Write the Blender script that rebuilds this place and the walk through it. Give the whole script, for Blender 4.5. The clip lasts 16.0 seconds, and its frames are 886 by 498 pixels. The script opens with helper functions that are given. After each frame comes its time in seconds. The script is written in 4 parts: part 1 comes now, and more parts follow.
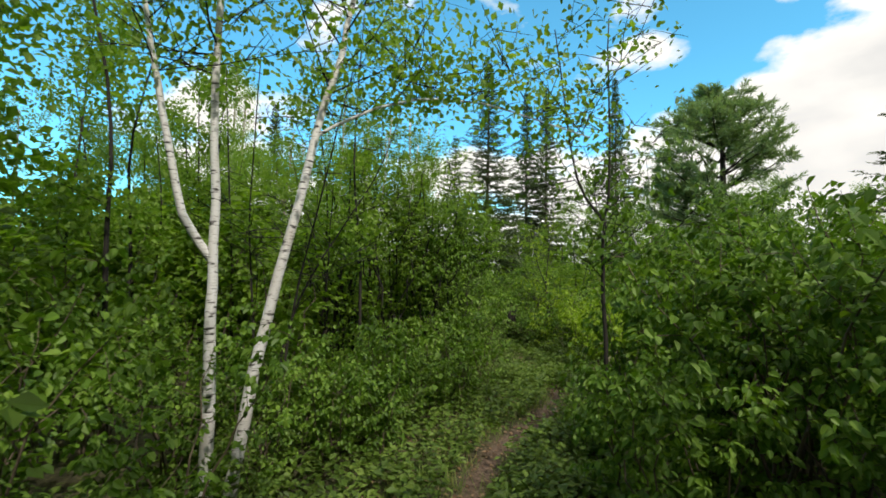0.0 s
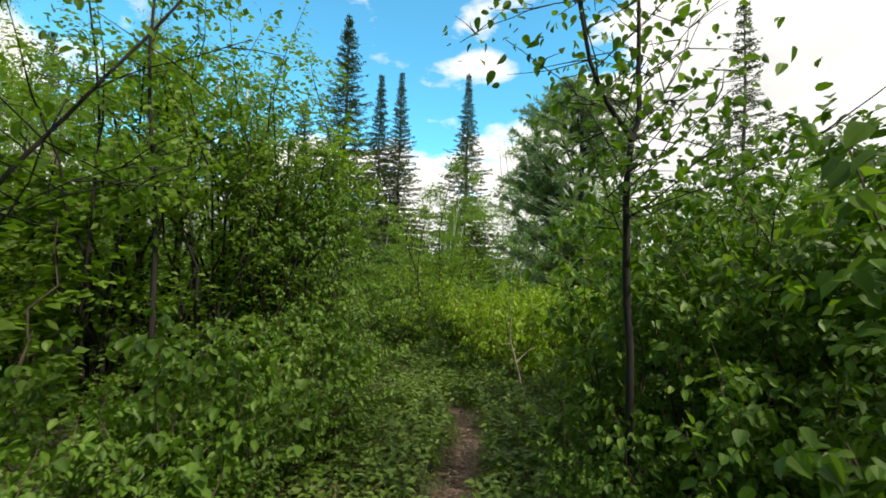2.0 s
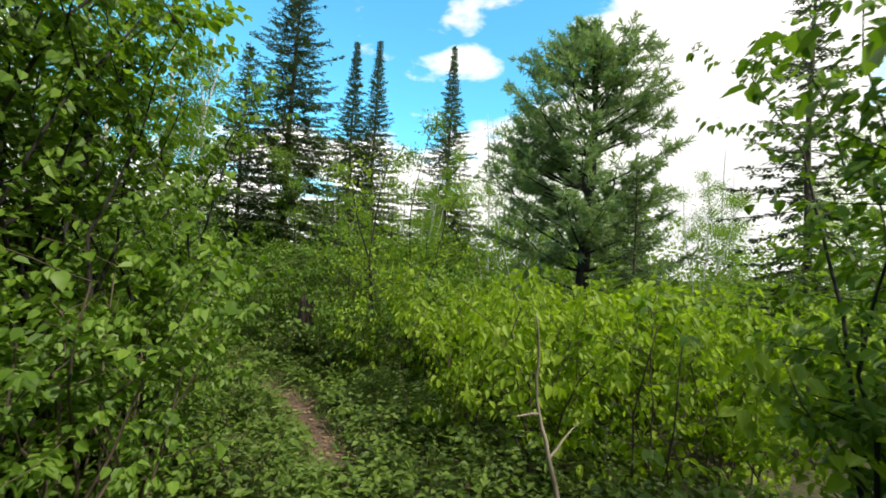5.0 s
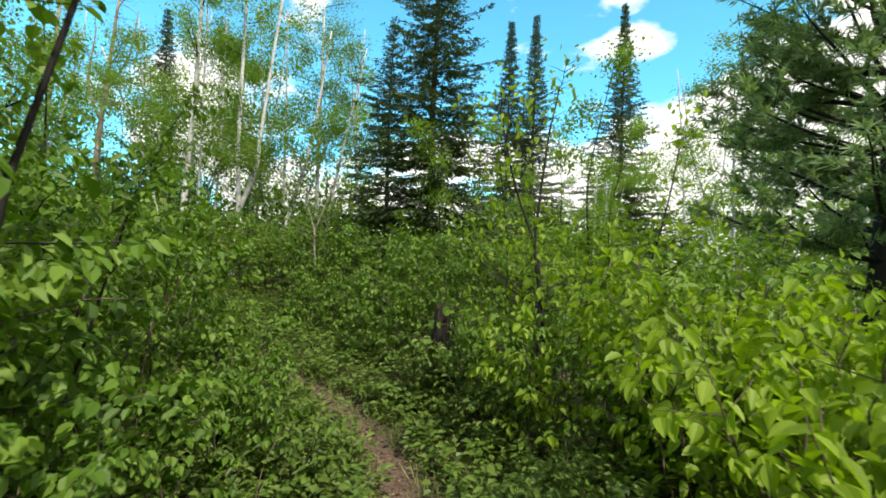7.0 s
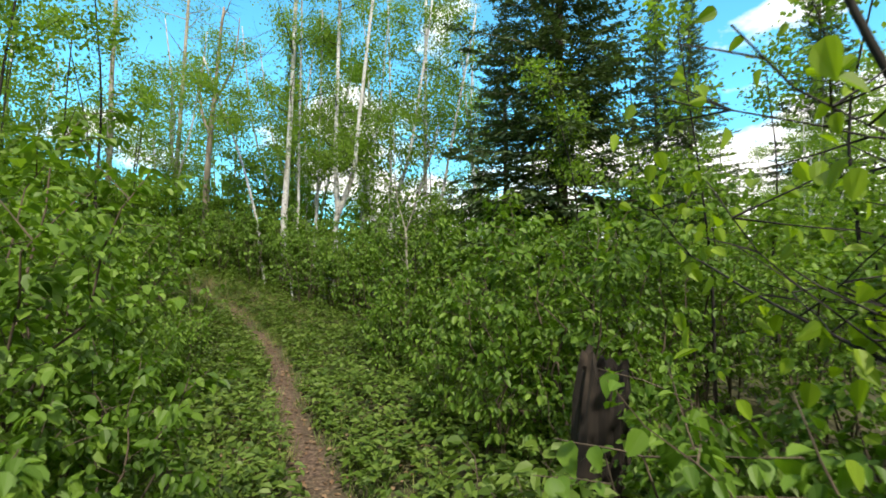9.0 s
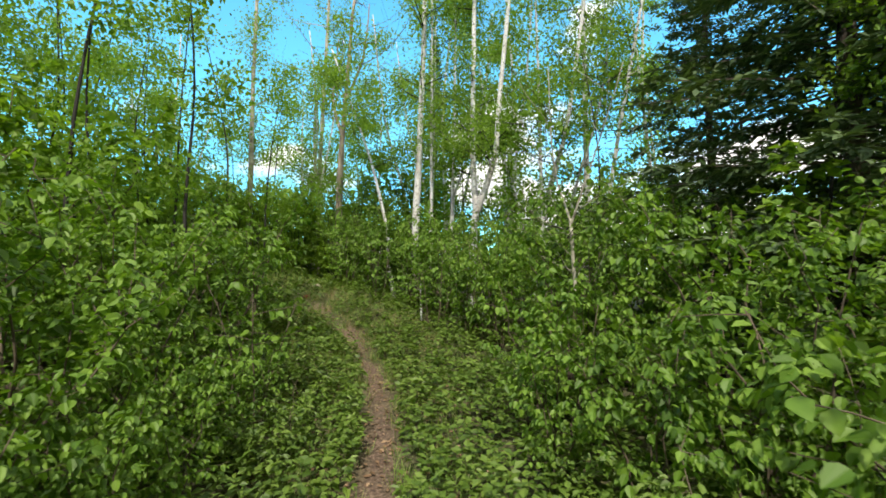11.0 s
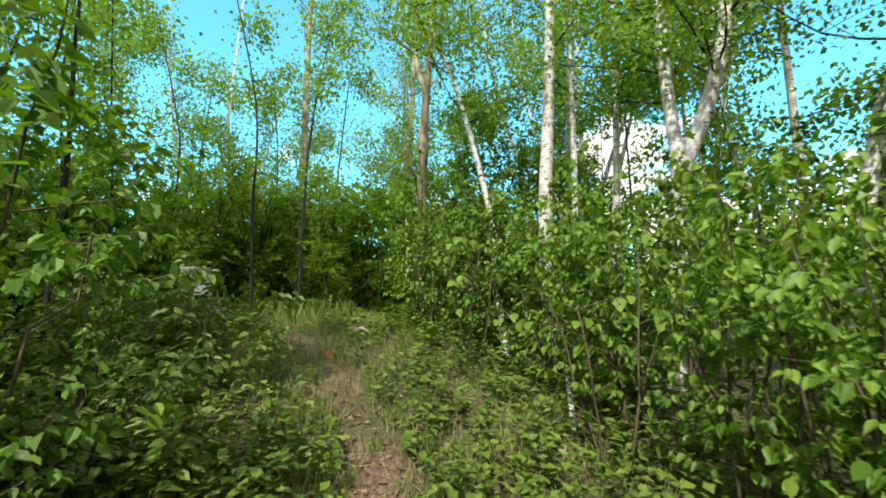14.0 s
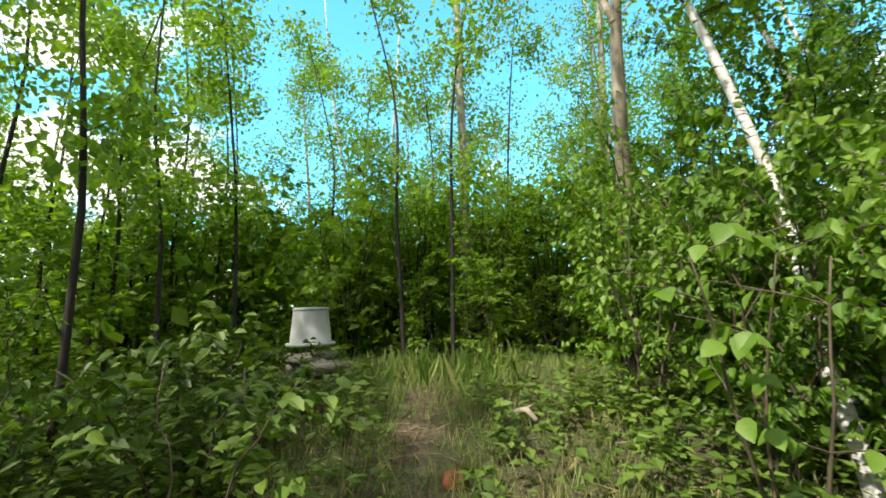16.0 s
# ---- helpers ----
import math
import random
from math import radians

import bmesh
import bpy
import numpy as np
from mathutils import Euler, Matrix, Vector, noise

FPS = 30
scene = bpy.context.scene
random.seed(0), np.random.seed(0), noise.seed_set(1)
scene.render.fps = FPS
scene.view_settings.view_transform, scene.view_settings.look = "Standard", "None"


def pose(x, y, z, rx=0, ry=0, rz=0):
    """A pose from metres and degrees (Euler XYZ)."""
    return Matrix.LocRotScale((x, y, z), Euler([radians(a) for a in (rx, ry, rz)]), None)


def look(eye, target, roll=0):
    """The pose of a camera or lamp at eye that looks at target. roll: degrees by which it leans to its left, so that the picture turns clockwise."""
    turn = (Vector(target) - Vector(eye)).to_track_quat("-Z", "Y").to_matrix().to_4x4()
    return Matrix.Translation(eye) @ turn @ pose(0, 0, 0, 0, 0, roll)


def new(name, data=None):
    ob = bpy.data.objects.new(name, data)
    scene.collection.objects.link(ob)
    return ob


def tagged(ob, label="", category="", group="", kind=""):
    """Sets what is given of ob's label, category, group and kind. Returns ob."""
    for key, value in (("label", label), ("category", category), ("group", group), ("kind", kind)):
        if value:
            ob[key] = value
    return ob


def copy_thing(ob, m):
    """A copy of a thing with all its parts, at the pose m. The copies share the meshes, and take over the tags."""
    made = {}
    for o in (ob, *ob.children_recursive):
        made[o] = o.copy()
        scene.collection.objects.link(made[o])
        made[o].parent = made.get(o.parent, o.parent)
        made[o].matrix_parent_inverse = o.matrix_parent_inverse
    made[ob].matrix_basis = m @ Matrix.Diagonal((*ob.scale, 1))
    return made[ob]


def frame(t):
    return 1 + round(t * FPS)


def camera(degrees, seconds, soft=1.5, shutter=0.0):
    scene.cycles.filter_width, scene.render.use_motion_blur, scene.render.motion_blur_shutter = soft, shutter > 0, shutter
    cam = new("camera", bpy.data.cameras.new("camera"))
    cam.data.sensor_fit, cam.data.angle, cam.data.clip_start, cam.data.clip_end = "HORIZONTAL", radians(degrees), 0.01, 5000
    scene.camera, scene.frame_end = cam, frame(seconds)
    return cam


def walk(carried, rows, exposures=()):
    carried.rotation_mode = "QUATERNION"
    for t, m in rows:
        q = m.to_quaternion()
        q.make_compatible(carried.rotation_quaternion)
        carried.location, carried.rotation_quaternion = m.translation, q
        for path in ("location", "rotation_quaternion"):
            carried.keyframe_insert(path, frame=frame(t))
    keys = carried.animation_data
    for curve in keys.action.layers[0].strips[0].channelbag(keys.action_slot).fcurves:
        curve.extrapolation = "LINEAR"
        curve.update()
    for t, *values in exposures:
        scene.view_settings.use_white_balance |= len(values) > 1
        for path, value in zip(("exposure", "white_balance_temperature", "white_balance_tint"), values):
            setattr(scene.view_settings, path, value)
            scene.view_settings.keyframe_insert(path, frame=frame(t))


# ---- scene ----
# ---- camera and walk ----
cam = camera(89.1, 16.0, soft=1.7, shutter=0.15)
walk(cam, [
    (0.0, pose(0.000, 0.000, 0.000, 92.93, -0.78, 2.49)),
    (0.5, pose(-0.165, 0.602, -0.012, 92.54, -1.05, -1.85)),
    (1.0, pose(-0.282, 1.091, -0.036, 92.10, -1.48, -7.01)),
    (1.5, pose(-0.317, 1.633, -0.141, 92.53, -1.63, -11.94)),
    (2.0, pose(-0.310, 2.156, -0.200, 92.65, -1.84, -17.61)),
    (2.5, pose(-0.181, 2.602, -0.246, 92.66, -1.70, -20.44)),
    (3.0, pose(0.080, 3.049, -0.244, 92.73, -1.06, -21.20)),
    (3.2, pose(0.161, 3.249, -0.271, 92.76, -0.95, -21.36)),
    (5.3, pose(0.999, 5.551, -0.351, 92.15, -4.60, -19.22)),
    (5.5, pose(1.068, 5.759, -0.357, 92.19, -4.91, -17.51)),
    (6.0, pose(1.233, 6.296, -0.352, 91.93, -5.03, -11.33)),
    (6.5, pose(1.332, 6.998, -0.417, 91.23, -3.49, -4.55)),
    (7.0, pose(1.348, 7.716, -0.469, 91.10, -2.23, 0.27)),
    (7.5, pose(1.363, 8.325, -0.477, 90.88, -1.49, 2.59)),
    (8.0, pose(1.352, 9.045, -0.475, 90.86, -1.01, 5.81)),
    (8.5, pose(1.333, 9.662, -0.492, 91.37, -1.06, 10.90)),
    (9.0, pose(1.293, 10.312, -0.562, 92.19, -0.20, 17.31)),
    (9.5, pose(1.169, 10.867, -0.549, 90.79, 1.21, 23.26)),
    (10.0, pose(0.971, 11.393, -0.568, 90.88, 1.65, 28.93)),
    (10.2, pose(0.853, 11.610, -0.560, 91.38, 1.51, 31.27)),
    (12.3, pose(-0.754, 13.525, -0.510, 95.01, -1.06, 38.17)),
    (12.5, pose(-0.925, 13.789, -0.475, 94.78, -0.98, 38.95)),
    (13.0, pose(-1.378, 14.424, -0.472, 94.87, -0.63, 41.88)),
    (13.5, pose(-1.901, 14.977, -0.497, 95.73, -0.41, 46.29)),
    (14.0, pose(-2.424, 15.439, -0.463, 96.65, -0.29, 50.94)),
    (14.5, pose(-2.908, 15.817, -0.452, 97.93, 0.12, 56.02)),
    (15.0, pose(-3.312, 16.168, -0.415, 99.07, 0.11, 62.63)),
    (15.5, pose(-3.704, 16.443, -0.306, 98.80, 1.29, 69.13)),
    (16.0, pose(-4.000, 16.667, -0.185, 97.98, 1.76, 77.48)),
], exposures=[(0.0, -0.1, 7250, 8), (2.0, 0.0, 7250, 8), (3.2, 0.02, 7250, 8), (5.5, 0.22, 7250, 8), (9.0, 0.33, 7250, 8), (12.0, 0.52, 7250, 8), (14.5, 0.75, 7250, 8), (16.0, 0.85, 7250, 8)])

# ---- sky and sun ----
SUN_EL, SUN_AZ = 50.0, 148.0          # height and compass angle of the sun (from +y towards +x), degrees
world = bpy.data.worlds.new("sky")
scene.world = world
world.use_nodes = True


def build_sky():
    nt = world.node_tree
    nt.nodes.clear()
    n, l = nt.nodes.new, nt.links.new
    out, bg = n("ShaderNodeOutputWorld"), n("ShaderNodeBackground")
    sky = n("ShaderNodeTexSky")
    sky.sky_type, sky.sun_disc = "NISHITA", False
    sky.sun_elevation, sky.sun_rotation = radians(SUN_EL), radians(SUN_AZ)
    sky.air_density, sky.dust_density, sky.ozone_density = 1.0, 0.6, 2.5
    gain = n("ShaderNodeMix")
    gain.data_type, gain.blend_type = "RGBA", "MULTIPLY"
    gain.inputs["Factor"].default_value = 1.0
    gain.inputs["B"].default_value = (1.05, 2.9, 3.1, 1)
    l(sky.outputs[0], gain.inputs["A"])
    tc, mp = n("ShaderNodeTexCoord"), n("ShaderNodeMapping")
    mp.inputs["Scale"].default_value = (1.0, 1.0, 2.0)
    mp.inputs["Location"].default_value = (0.35, 0.1, 0.2)
    l(tc.outputs["Generated"], mp.inputs["Vector"])
    big = n("ShaderNodeTexNoise")
    big.inputs["Scale"].default_value, big.inputs["Detail"].default_value = 3.4, 9.0
    big.inputs["Roughness"].default_value = 0.52
    l(mp.outputs[0], big.inputs["Vector"])
    sep = n("ShaderNodeSeparateXYZ")
    l(tc.outputs["Generated"], sep.inputs[0])
    # cloud bank thickens towards +x and the horizon
    east = n("ShaderNodeMapRange")
    east.inputs["From Min"].default_value, east.inputs["From Max"].default_value = -1.0, 0.9
    east.inputs["To Min"].default_value, east.inputs["To Max"].default_value = -0.10, 0.21
    l(sep.outputs[0], east.inputs["Value"])
    low = n("ShaderNodeMapRange")
    low.inputs["From Min"].default_value, low.inputs["From Max"].default_value = 0.02, 0.42
    low.inputs["To Min"].default_value, low.inputs["To Max"].default_value = 0.14, -0.05
    l(sep.outputs[2], low.inputs["Value"])
    # more cloud overhead and to the south, unseen, added to whiten the skylight
    high = n("ShaderNodeMapRange")
    high.inputs["From Min"].default_value, high.inputs["From Max"].default_value = 0.55, 0.85
    high.inputs["To Min"].default_value, high.inputs["To Max"].default_value = 0.0, 0.25
    l(sep.outputs[2], high.inputs["Value"])
    south = n("ShaderNodeMapRange")
    south.inputs["From Min"].default_value, south.inputs["From Max"].default_value = 0.0, -0.6
    south.inputs["To Min"].default_value, south.inputs["To Max"].default_value = 0.0, 0.15
    l(sep.outputs[1], south.inputs["Value"])
    add3, add4 = n("ShaderNodeMath"), n("ShaderNodeMath")
    add3.operation = add4.operation = "ADD"
    l(low.outputs[0], add3.inputs[0]), l(high.outputs[0], add3.inputs[1])
    l(add3.outputs[0], add4.inputs[0]), l(south.outputs[0], add4.inputs[1])
    add1, add2 = n("ShaderNodeMath"), n("ShaderNodeMath")
    add1.operation = add2.operation = "ADD"
    l(east.outputs[0], add1.inputs[0]), l(add4.outputs[0], add1.inputs[1])
    l(add1.outputs[0], add2.inputs[0]), l(big.outputs["Fac"], add2.inputs[1])
    ramp = n("ShaderNodeValToRGB")
    ramp.color_ramp.elements[0].position, ramp.color_ramp.elements[1].position = 0.55, 0.62
    l(add2.outputs[0], ramp.inputs[0])
    shade = n("ShaderNodeValToRGB")
    shade.color_ramp.elements[0].position, shade.color_ramp.elements[1].position = 0.58, 0.85
    shade.color_ramp.elements[0].color, shade.color_ramp.elements[1].color = (11.5, 11.6, 12.0, 1), (8.0, 8.3, 9.0, 1)
    l(add2.outputs[0], shade.inputs[0])
    mix = n("ShaderNodeMix")
    mix.data_type = "RGBA"
    l(ramp.outputs[0], mix.inputs["Factor"])
    l(gain.outputs["Result"], mix.inputs["A"]), l(shade.outputs[0], mix.inputs["B"])
    bg.inputs["Strength"].default_value = 0.108
    l(mix.outputs["Result"], bg.inputs["Color"]), l(bg.outputs[0], out.inputs[0])


build_sky()
sun_data = bpy.data.lights.new("sun", "SUN")
sun_data.energy, sun_data.angle, sun_data.color = 4.25, radians(1.2), (1.0, 0.96, 0.90)
sun = new("sun", sun_data)
sun.matrix_world = look((0, 0, 0), (-math.sin(radians(SUN_AZ)) * math.cos(radians(SUN_EL)), -math.cos(radians(SUN_AZ)) * math.cos(radians(SUN_EL)), -math.sin(radians(SUN_EL))))


# ---- materials ----
def nodes_of(name):
    m = bpy.data.materials.new(name)
    m.use_nodes = True
    nt = m.node_tree
    return m, nt, nt.nodes["Principled BSDF"], nt.nodes["Material Output"]


def ramp_node(nt, stops):
    r = nt.nodes.new("ShaderNodeValToRGB")
    e = r.color_ramp.elements
    e[0].position, e[0].color = stops[0][0], (*stops[0][1], 1)
    e[1].position, e[1].color = stops[-1][0], (*stops[-1][1], 1)
    for p, c in stops[1:-1]:
        x = e.new(p)
        x.color = (*c, 1)
    return r


def leaf_material(name, dark, mid, light, translucent=0.45, rough=0.5):
    m, nt, bsdf, out = nodes_of(name)
    n, l = nt.nodes.new, nt.links.new
    geo, tc, noi = n("ShaderNodeNewGeometry"), n("ShaderNodeTexCoord"), n("ShaderNodeTexNoise")
    info = n("ShaderNodeObjectInfo")
    noi.inputs["Scale"].default_value, noi.inputs["Detail"].default_value = 2.2, 3.0
    l(tc.outputs["Object"], noi.inputs["Vector"])
    a = n("ShaderNodeMath")
    a.operation = "MULTIPLY_ADD"
    a.inputs[1].default_value, a.inputs[2].default_value = 0.55, -0.12
    l(geo.outputs["Random Per Island"], a.inputs[0])
    b = n("ShaderNodeMath")
    b.operation = "MULTIPLY_ADD"
    b.inputs[1].default_value = 0.5
    l(noi.outputs["Fac"], b.inputs[0]), l(a.outputs[0], b.inputs[2])
    c = n("ShaderNodeMath")
    c.operation = "MULTIPLY_ADD"
    c.inputs[1].default_value = 0.22
    l(info.outputs["Random"], c.inputs[0]), l(b.outputs[0], c.inputs[2])
    r = ramp_node(nt, [(0.15, dark), (0.5, mid), (0.85, light)])
    l(c.outputs[0], r.inputs[0])
    l(r.outputs[0], bsdf.inputs["Base Color"])
    bsdf.inputs["Roughness"].default_value = rough
    bsdf.inputs["Specular IOR Level"].default_value = 0.35
    tr, mix = n("ShaderNodeBsdfTranslucent"), n("ShaderNodeMixShader")
    warm = n("ShaderNodeMix")
    warm.data_type, warm.blend_type = "RGBA", "MULTIPLY"
    warm.inputs["Factor"].default_value = 1.0
    warm.inputs["B"].default_value = (1.30, 1.40, 0.52, 1)
    l(r.outputs[0], warm.inputs["A"]), l(warm.outputs["Result"], tr.inputs["Color"])
    mix.inputs[0].default_value = translucent
    l(bsdf.outputs[0], mix.inputs[1]), l(tr.outputs[0], mix.inputs[2]), l(mix.outputs[0], out.inputs["Surface"])
    return m


def bark_material(name, stops, scale, stretch, rough=0.85, bump=0.4, detail=6.0):
    m, nt, bsdf, out = nodes_of(name)
    n, l = nt.nodes.new, nt.links.new
    tc, mp, noi, bmp = n("ShaderNodeTexCoord"), n("ShaderNodeMapping"), n("ShaderNodeTexNoise"), n("ShaderNodeBump")
    mp.inputs["Scale"].default_value = stretch
    l(tc.outputs["Object"], mp.inputs["Vector"]), l(mp.outputs[0], noi.inputs["Vector"])
    noi.inputs["Scale"].default_value, noi.inputs["Detail"].default_value, noi.inputs["Roughness"].default_value = scale, detail, 0.6
    r = ramp_node(nt, stops)
    l(noi.outputs["Fac"], r.inputs[0]), l(r.outputs[0], bsdf.inputs["Base Color"])
    bmp.inputs["Strength"].default_value, bmp.inputs["Distance"].default_value = bump, 0.01
    l(noi.outputs["Fac"], bmp.inputs["Height"]), l(bmp.outputs[0], bsdf.inputs["Normal"])
    bsdf.inputs["Roughness"].default_value = rough
    return m


M_HAZEL = leaf_material("hazel_leaf", (0.045, 0.100, 0.012), (0.102, 0.200, 0.022), (0.185, 0.300, 0.045), 0.40)
M_ALDER = leaf_material("alder_leaf", (0.062, 0.115, 0.014), (0.128, 0.222, 0.028), (0.20, 0.315, 0.05), 0.55)
M_YELLOW = leaf_material("young_leaf", (0.110, 0.185, 0.012), (0.205, 0.32, 0.022), (0.30, 0.42, 0.05), 0.5)
M_BIRCHLEAF = leaf_material("birch_leaf", (0.085, 0.16, 0.018), (0.150, 0.26, 0.034), (0.225, 0.345, 0.065), 0.55)
M_HERB = leaf_material("herb_leaf", (0.040, 0.080, 0.013), (0.088, 0.155, 0.022), (0.150, 0.225, 0.042), 0.3)
M_GRASS = leaf_material("grass_blade", (0.06, 0.13, 0.015), (0.11, 0.20, 0.03), (0.26, 0.28, 0.10), 0.3)
M_SPRUCE = leaf_material("spruce_needle", (0.04, 0.068, 0.03), (0.07, 0.115, 0.048), (0.115, 0.165, 0.062), 0.15, 0.6)
M_PINE = leaf_material("pine_needle", (0.085, 0.145, 0.075), (0.16, 0.255, 0.13), (0.24, 0.34, 0.17), 0.4, 0.6)
M_LITTER = leaf_material("dead_leaf", (0.06, 0.035, 0.02), (0.17, 0.10, 0.055), (0.34, 0.24, 0.15), 0.05, 0.8)
M_STRAW = leaf_material("dry_grass", (0.13, 0.11, 0.045), (0.27, 0.23, 0.10), (0.38, 0.33, 0.17), 0.15, 0.8)
M_STEM = bark_material("shrub_bark", [(0.3, (0.035, 0.026, 0.018)), (0.6, (0.10, 0.075, 0.05)), (0.8, (0.17, 0.14, 0.10))], 14, (1, 1, 0.3))
M_DARKBARK = bark_material("dark_bark", [(0.3, (0.007, 0.006, 0.005)), (0.6, (0.019, 0.015, 0.013)), (0.85, (0.06, 0.052, 0.043))], 12, (1, 1, 0.25))
M_SPRUCEBARK = bark_material("spruce_bark", [(0.3, (0.03, 0.022, 0.016)), (0.7, (0.11, 0.085, 0.065))], 16, (1, 1, 0.6))


def birch_bark_material():
    m, nt, bsdf, out = nodes_of("birch_bark")
    n, l = nt.nodes.new, nt.links.new
    tc = n("ShaderNodeTexCoord")
    def layer(scale, stretch, stops, detail):
        mp, noi = n("ShaderNodeMapping"), n("ShaderNodeTexNoise")
        mp.inputs["Scale"].default_value = stretch
        noi.inputs["Scale"].default_value, noi.inputs["Detail"].default_value = scale, detail
        l(tc.outputs["Object"], mp.inputs["Vector"]), l(mp.outputs[0], noi.inputs["Vector"])
        r = ramp_node(nt, stops)
        l(noi.outputs["Fac"], r.inputs[0])
        return r
    paper = layer(5.0, (1, 1, 0.5), [(0.3, (0.40, 0.38, 0.36)), (0.5, (0.54, 0.54, 0.55)), (0.75, (0.62, 0.63, 0.65))], 5.0)
    bands = layer(9.0, (1.2, 1.2, 5.0), [(0.60, (1, 1, 1)), (0.66, (0.06, 0.05, 0.05))], 3.0)
    fine = layer(26.0, (0.8, 0.8, 6.0), [(0.58, (1, 1, 1)), (0.70, (0.30, 0.27, 0.25))], 2.0)
    mix = [n("ShaderNodeMix"), n("ShaderNodeMix")]
    for x in mix:
        x.data_type, x.blend_type = "RGBA", "MULTIPLY"
        x.inputs["Factor"].default_value = 1.0
    l(paper.outputs[0], mix[0].inputs["A"]), l(bands.outputs[0], mix[0].inputs["B"])
    l(mix[0].outputs["Result"], mix[1].inputs["A"]), l(fine.outputs[0], mix[1].inputs["B"])
    l(mix[1].outputs["Result"], bsdf.inputs["Base Color"])
    bmp = n("ShaderNodeBump")
    bmp.inputs["Strength"].default_value, bmp.inputs["Distance"].default_value = 0.3, 0.006
    l(mix[1].outputs["Result"], bmp.inputs["Height"]), l(bmp.outputs[0], bsdf.inputs["Normal"])
    bsdf.inputs["Roughness"].default_value = 0.6
    return m


M_BIRCH = birch_bark_material()
M_ASPEN = bark_material("aspen_bark", [(0.28, (0.05, 0.045, 0.035)), (0.42, (0.25, 0.23, 0.18)), (0.7, (0.44, 0.42, 0.36))], 5, (1.0, 1.0, 1.6), 0.75, 0.3)
M_DEADWOOD = bark_material("dead_wood", [(0.3, (0.10, 0.08, 0.06)), (0.7, (0.36, 0.31, 0.25))], 10, (1, 1, 0.2))
M_ROT = bark_material("rotten_wood", [(0.35, (0.006, 0.004, 0.003)), (0.55, (0.02, 0.014, 0.010)), (0.78, (0.09, 0.066, 0.048))], 9, (1, 1, 0.25), 0.95, 1.0)
M_STONE = bark_material("stone", [(0.3, (0.07, 0.06, 0.05)), (0.55, (0.15, 0.135, 0.115)), (0.8, (0.26, 0.24, 0.20))], 8, (1, 1, 1), 0.9, 0.6)
M_PAIL = bark_material("grey_plastic", [(0.3, (0.24, 0.26, 0.26)), (0.5, (0.32, 0.34, 0.34)), (0.8, (0.38, 0.40, 0.39))], 6, (1, 1, 0.5), 0.45, 0.05)
M_NEST = bark_material("rusty_moss", [(0.3, (0.08, 0.025, 0.01)), (0.7, (0.20, 0.075, 0.03))], 30, (1, 1, 1), 0.95, 1.0)

# ---- lie of the land ----
# centre line of the trail with the height of its tread
TRAIL = [(-0.3, -9.0, -1.30), (-0.1, -4.0, -1.38), (0.0, -1.0, -1.42), (-0.04, 1.6, -1.53), (0.02, 3.1, -1.62), (0.4, 4.4, -1.67),
         (1.02, 5.6, -1.72), (1.42, 6.8, -1.78), (1.42, 8.3, -1.88), (1.28, 9.7, -1.93), (1.02, 10.9, -1.96), (0.42, 12.0, -1.97),
         (-0.5, 13.05, -1.94), (-1.35, 13.95, -1.9), (-2.15, 14.9, -1.85), (-3.1, 15.8, -1.75), (-3.9, 16.38, -1.6), (-4.6, 16.75, -1.38), (-5.3, 16.9, -1.13),
         (-6.0, 17.02, -0.93), (-6.7, 17.1, -0.78), (-7.4, 17.3, -0.62)]


def smooth_line(pts, steps):
    out = []
    for i in range(len(pts) - 1):
        p = [np.array(pts[max(0, min(len(pts) - 1, k))]) for k in (i - 1, i, i + 1, i + 2)]
        for s in range(steps):
            u = s / steps
            out.append(0.5 * (2 * p[1] + (p[2] - p[0]) * u + (2 * p[0] - 5 * p[1] + 4 * p[2] - p[3]) * u * u + (3 * p[1] - p[0] - 3 * p[2] + p[3]) * u ** 3))
    out.append(np.array(pts[-1]))
    return np.array(out)


LINE = smooth_line(TRAIL, 8)
LENGTHS = np.concatenate([[0], np.cumsum(np.linalg.norm(np.diff(LINE[:, :2], axis=0), axis=1))])
LENGTHS -= LENGTHS[np.argmin(np.hypot(LINE[:, 0], LINE[:, 1]))]


def trail_distance(x, y):
    return float(np.min(np.hypot(LINE[:, 0] - x, LINE[:, 1] - y)))


def land(x, y):
    d2 = (LINE[:, 0] - x) ** 2 + (LINE[:, 1] - y) ** 2
    d = math.sqrt(d2.min())
    w = np.exp(-(d2 - d2.min()) / (2 * (0.5 + 0.5 * d) ** 2))
    z = float((w * LINE[:, 2]).sum() / w.sum())
    far = min(1.0, max(0.0, (d - 0.25) / 0.6))
    z += far * (0.05 + 0.05 * noise.noise((x * 0.9, y * 0.9, 3.1)) + 0.12 * noise.noise((x * 0.25, y * 0.25, 7.7)) * min(1.0, d / 3))
    z += 0.012 * noise.noise((x * 5, y * 5, 1.0))
    return z


def along(s, side):
    """A point at s metres along the trail, side metres to the right of it."""
    i = int(np.clip(np.searchsorted(LENGTHS, s), 1, len(LENGTHS) - 1))
    u = (s - LENGTHS[i - 1]) / (LENGTHS[i] - LENGTHS[i - 1])
    p = LINE[i - 1] + (LINE[i] - LINE[i - 1]) * u
    d = LINE[i] - LINE[i - 1]
    d = d / np.hypot(d[0], d[1])
    return p[0] + d[1] * side, p[1] - d[0] * side


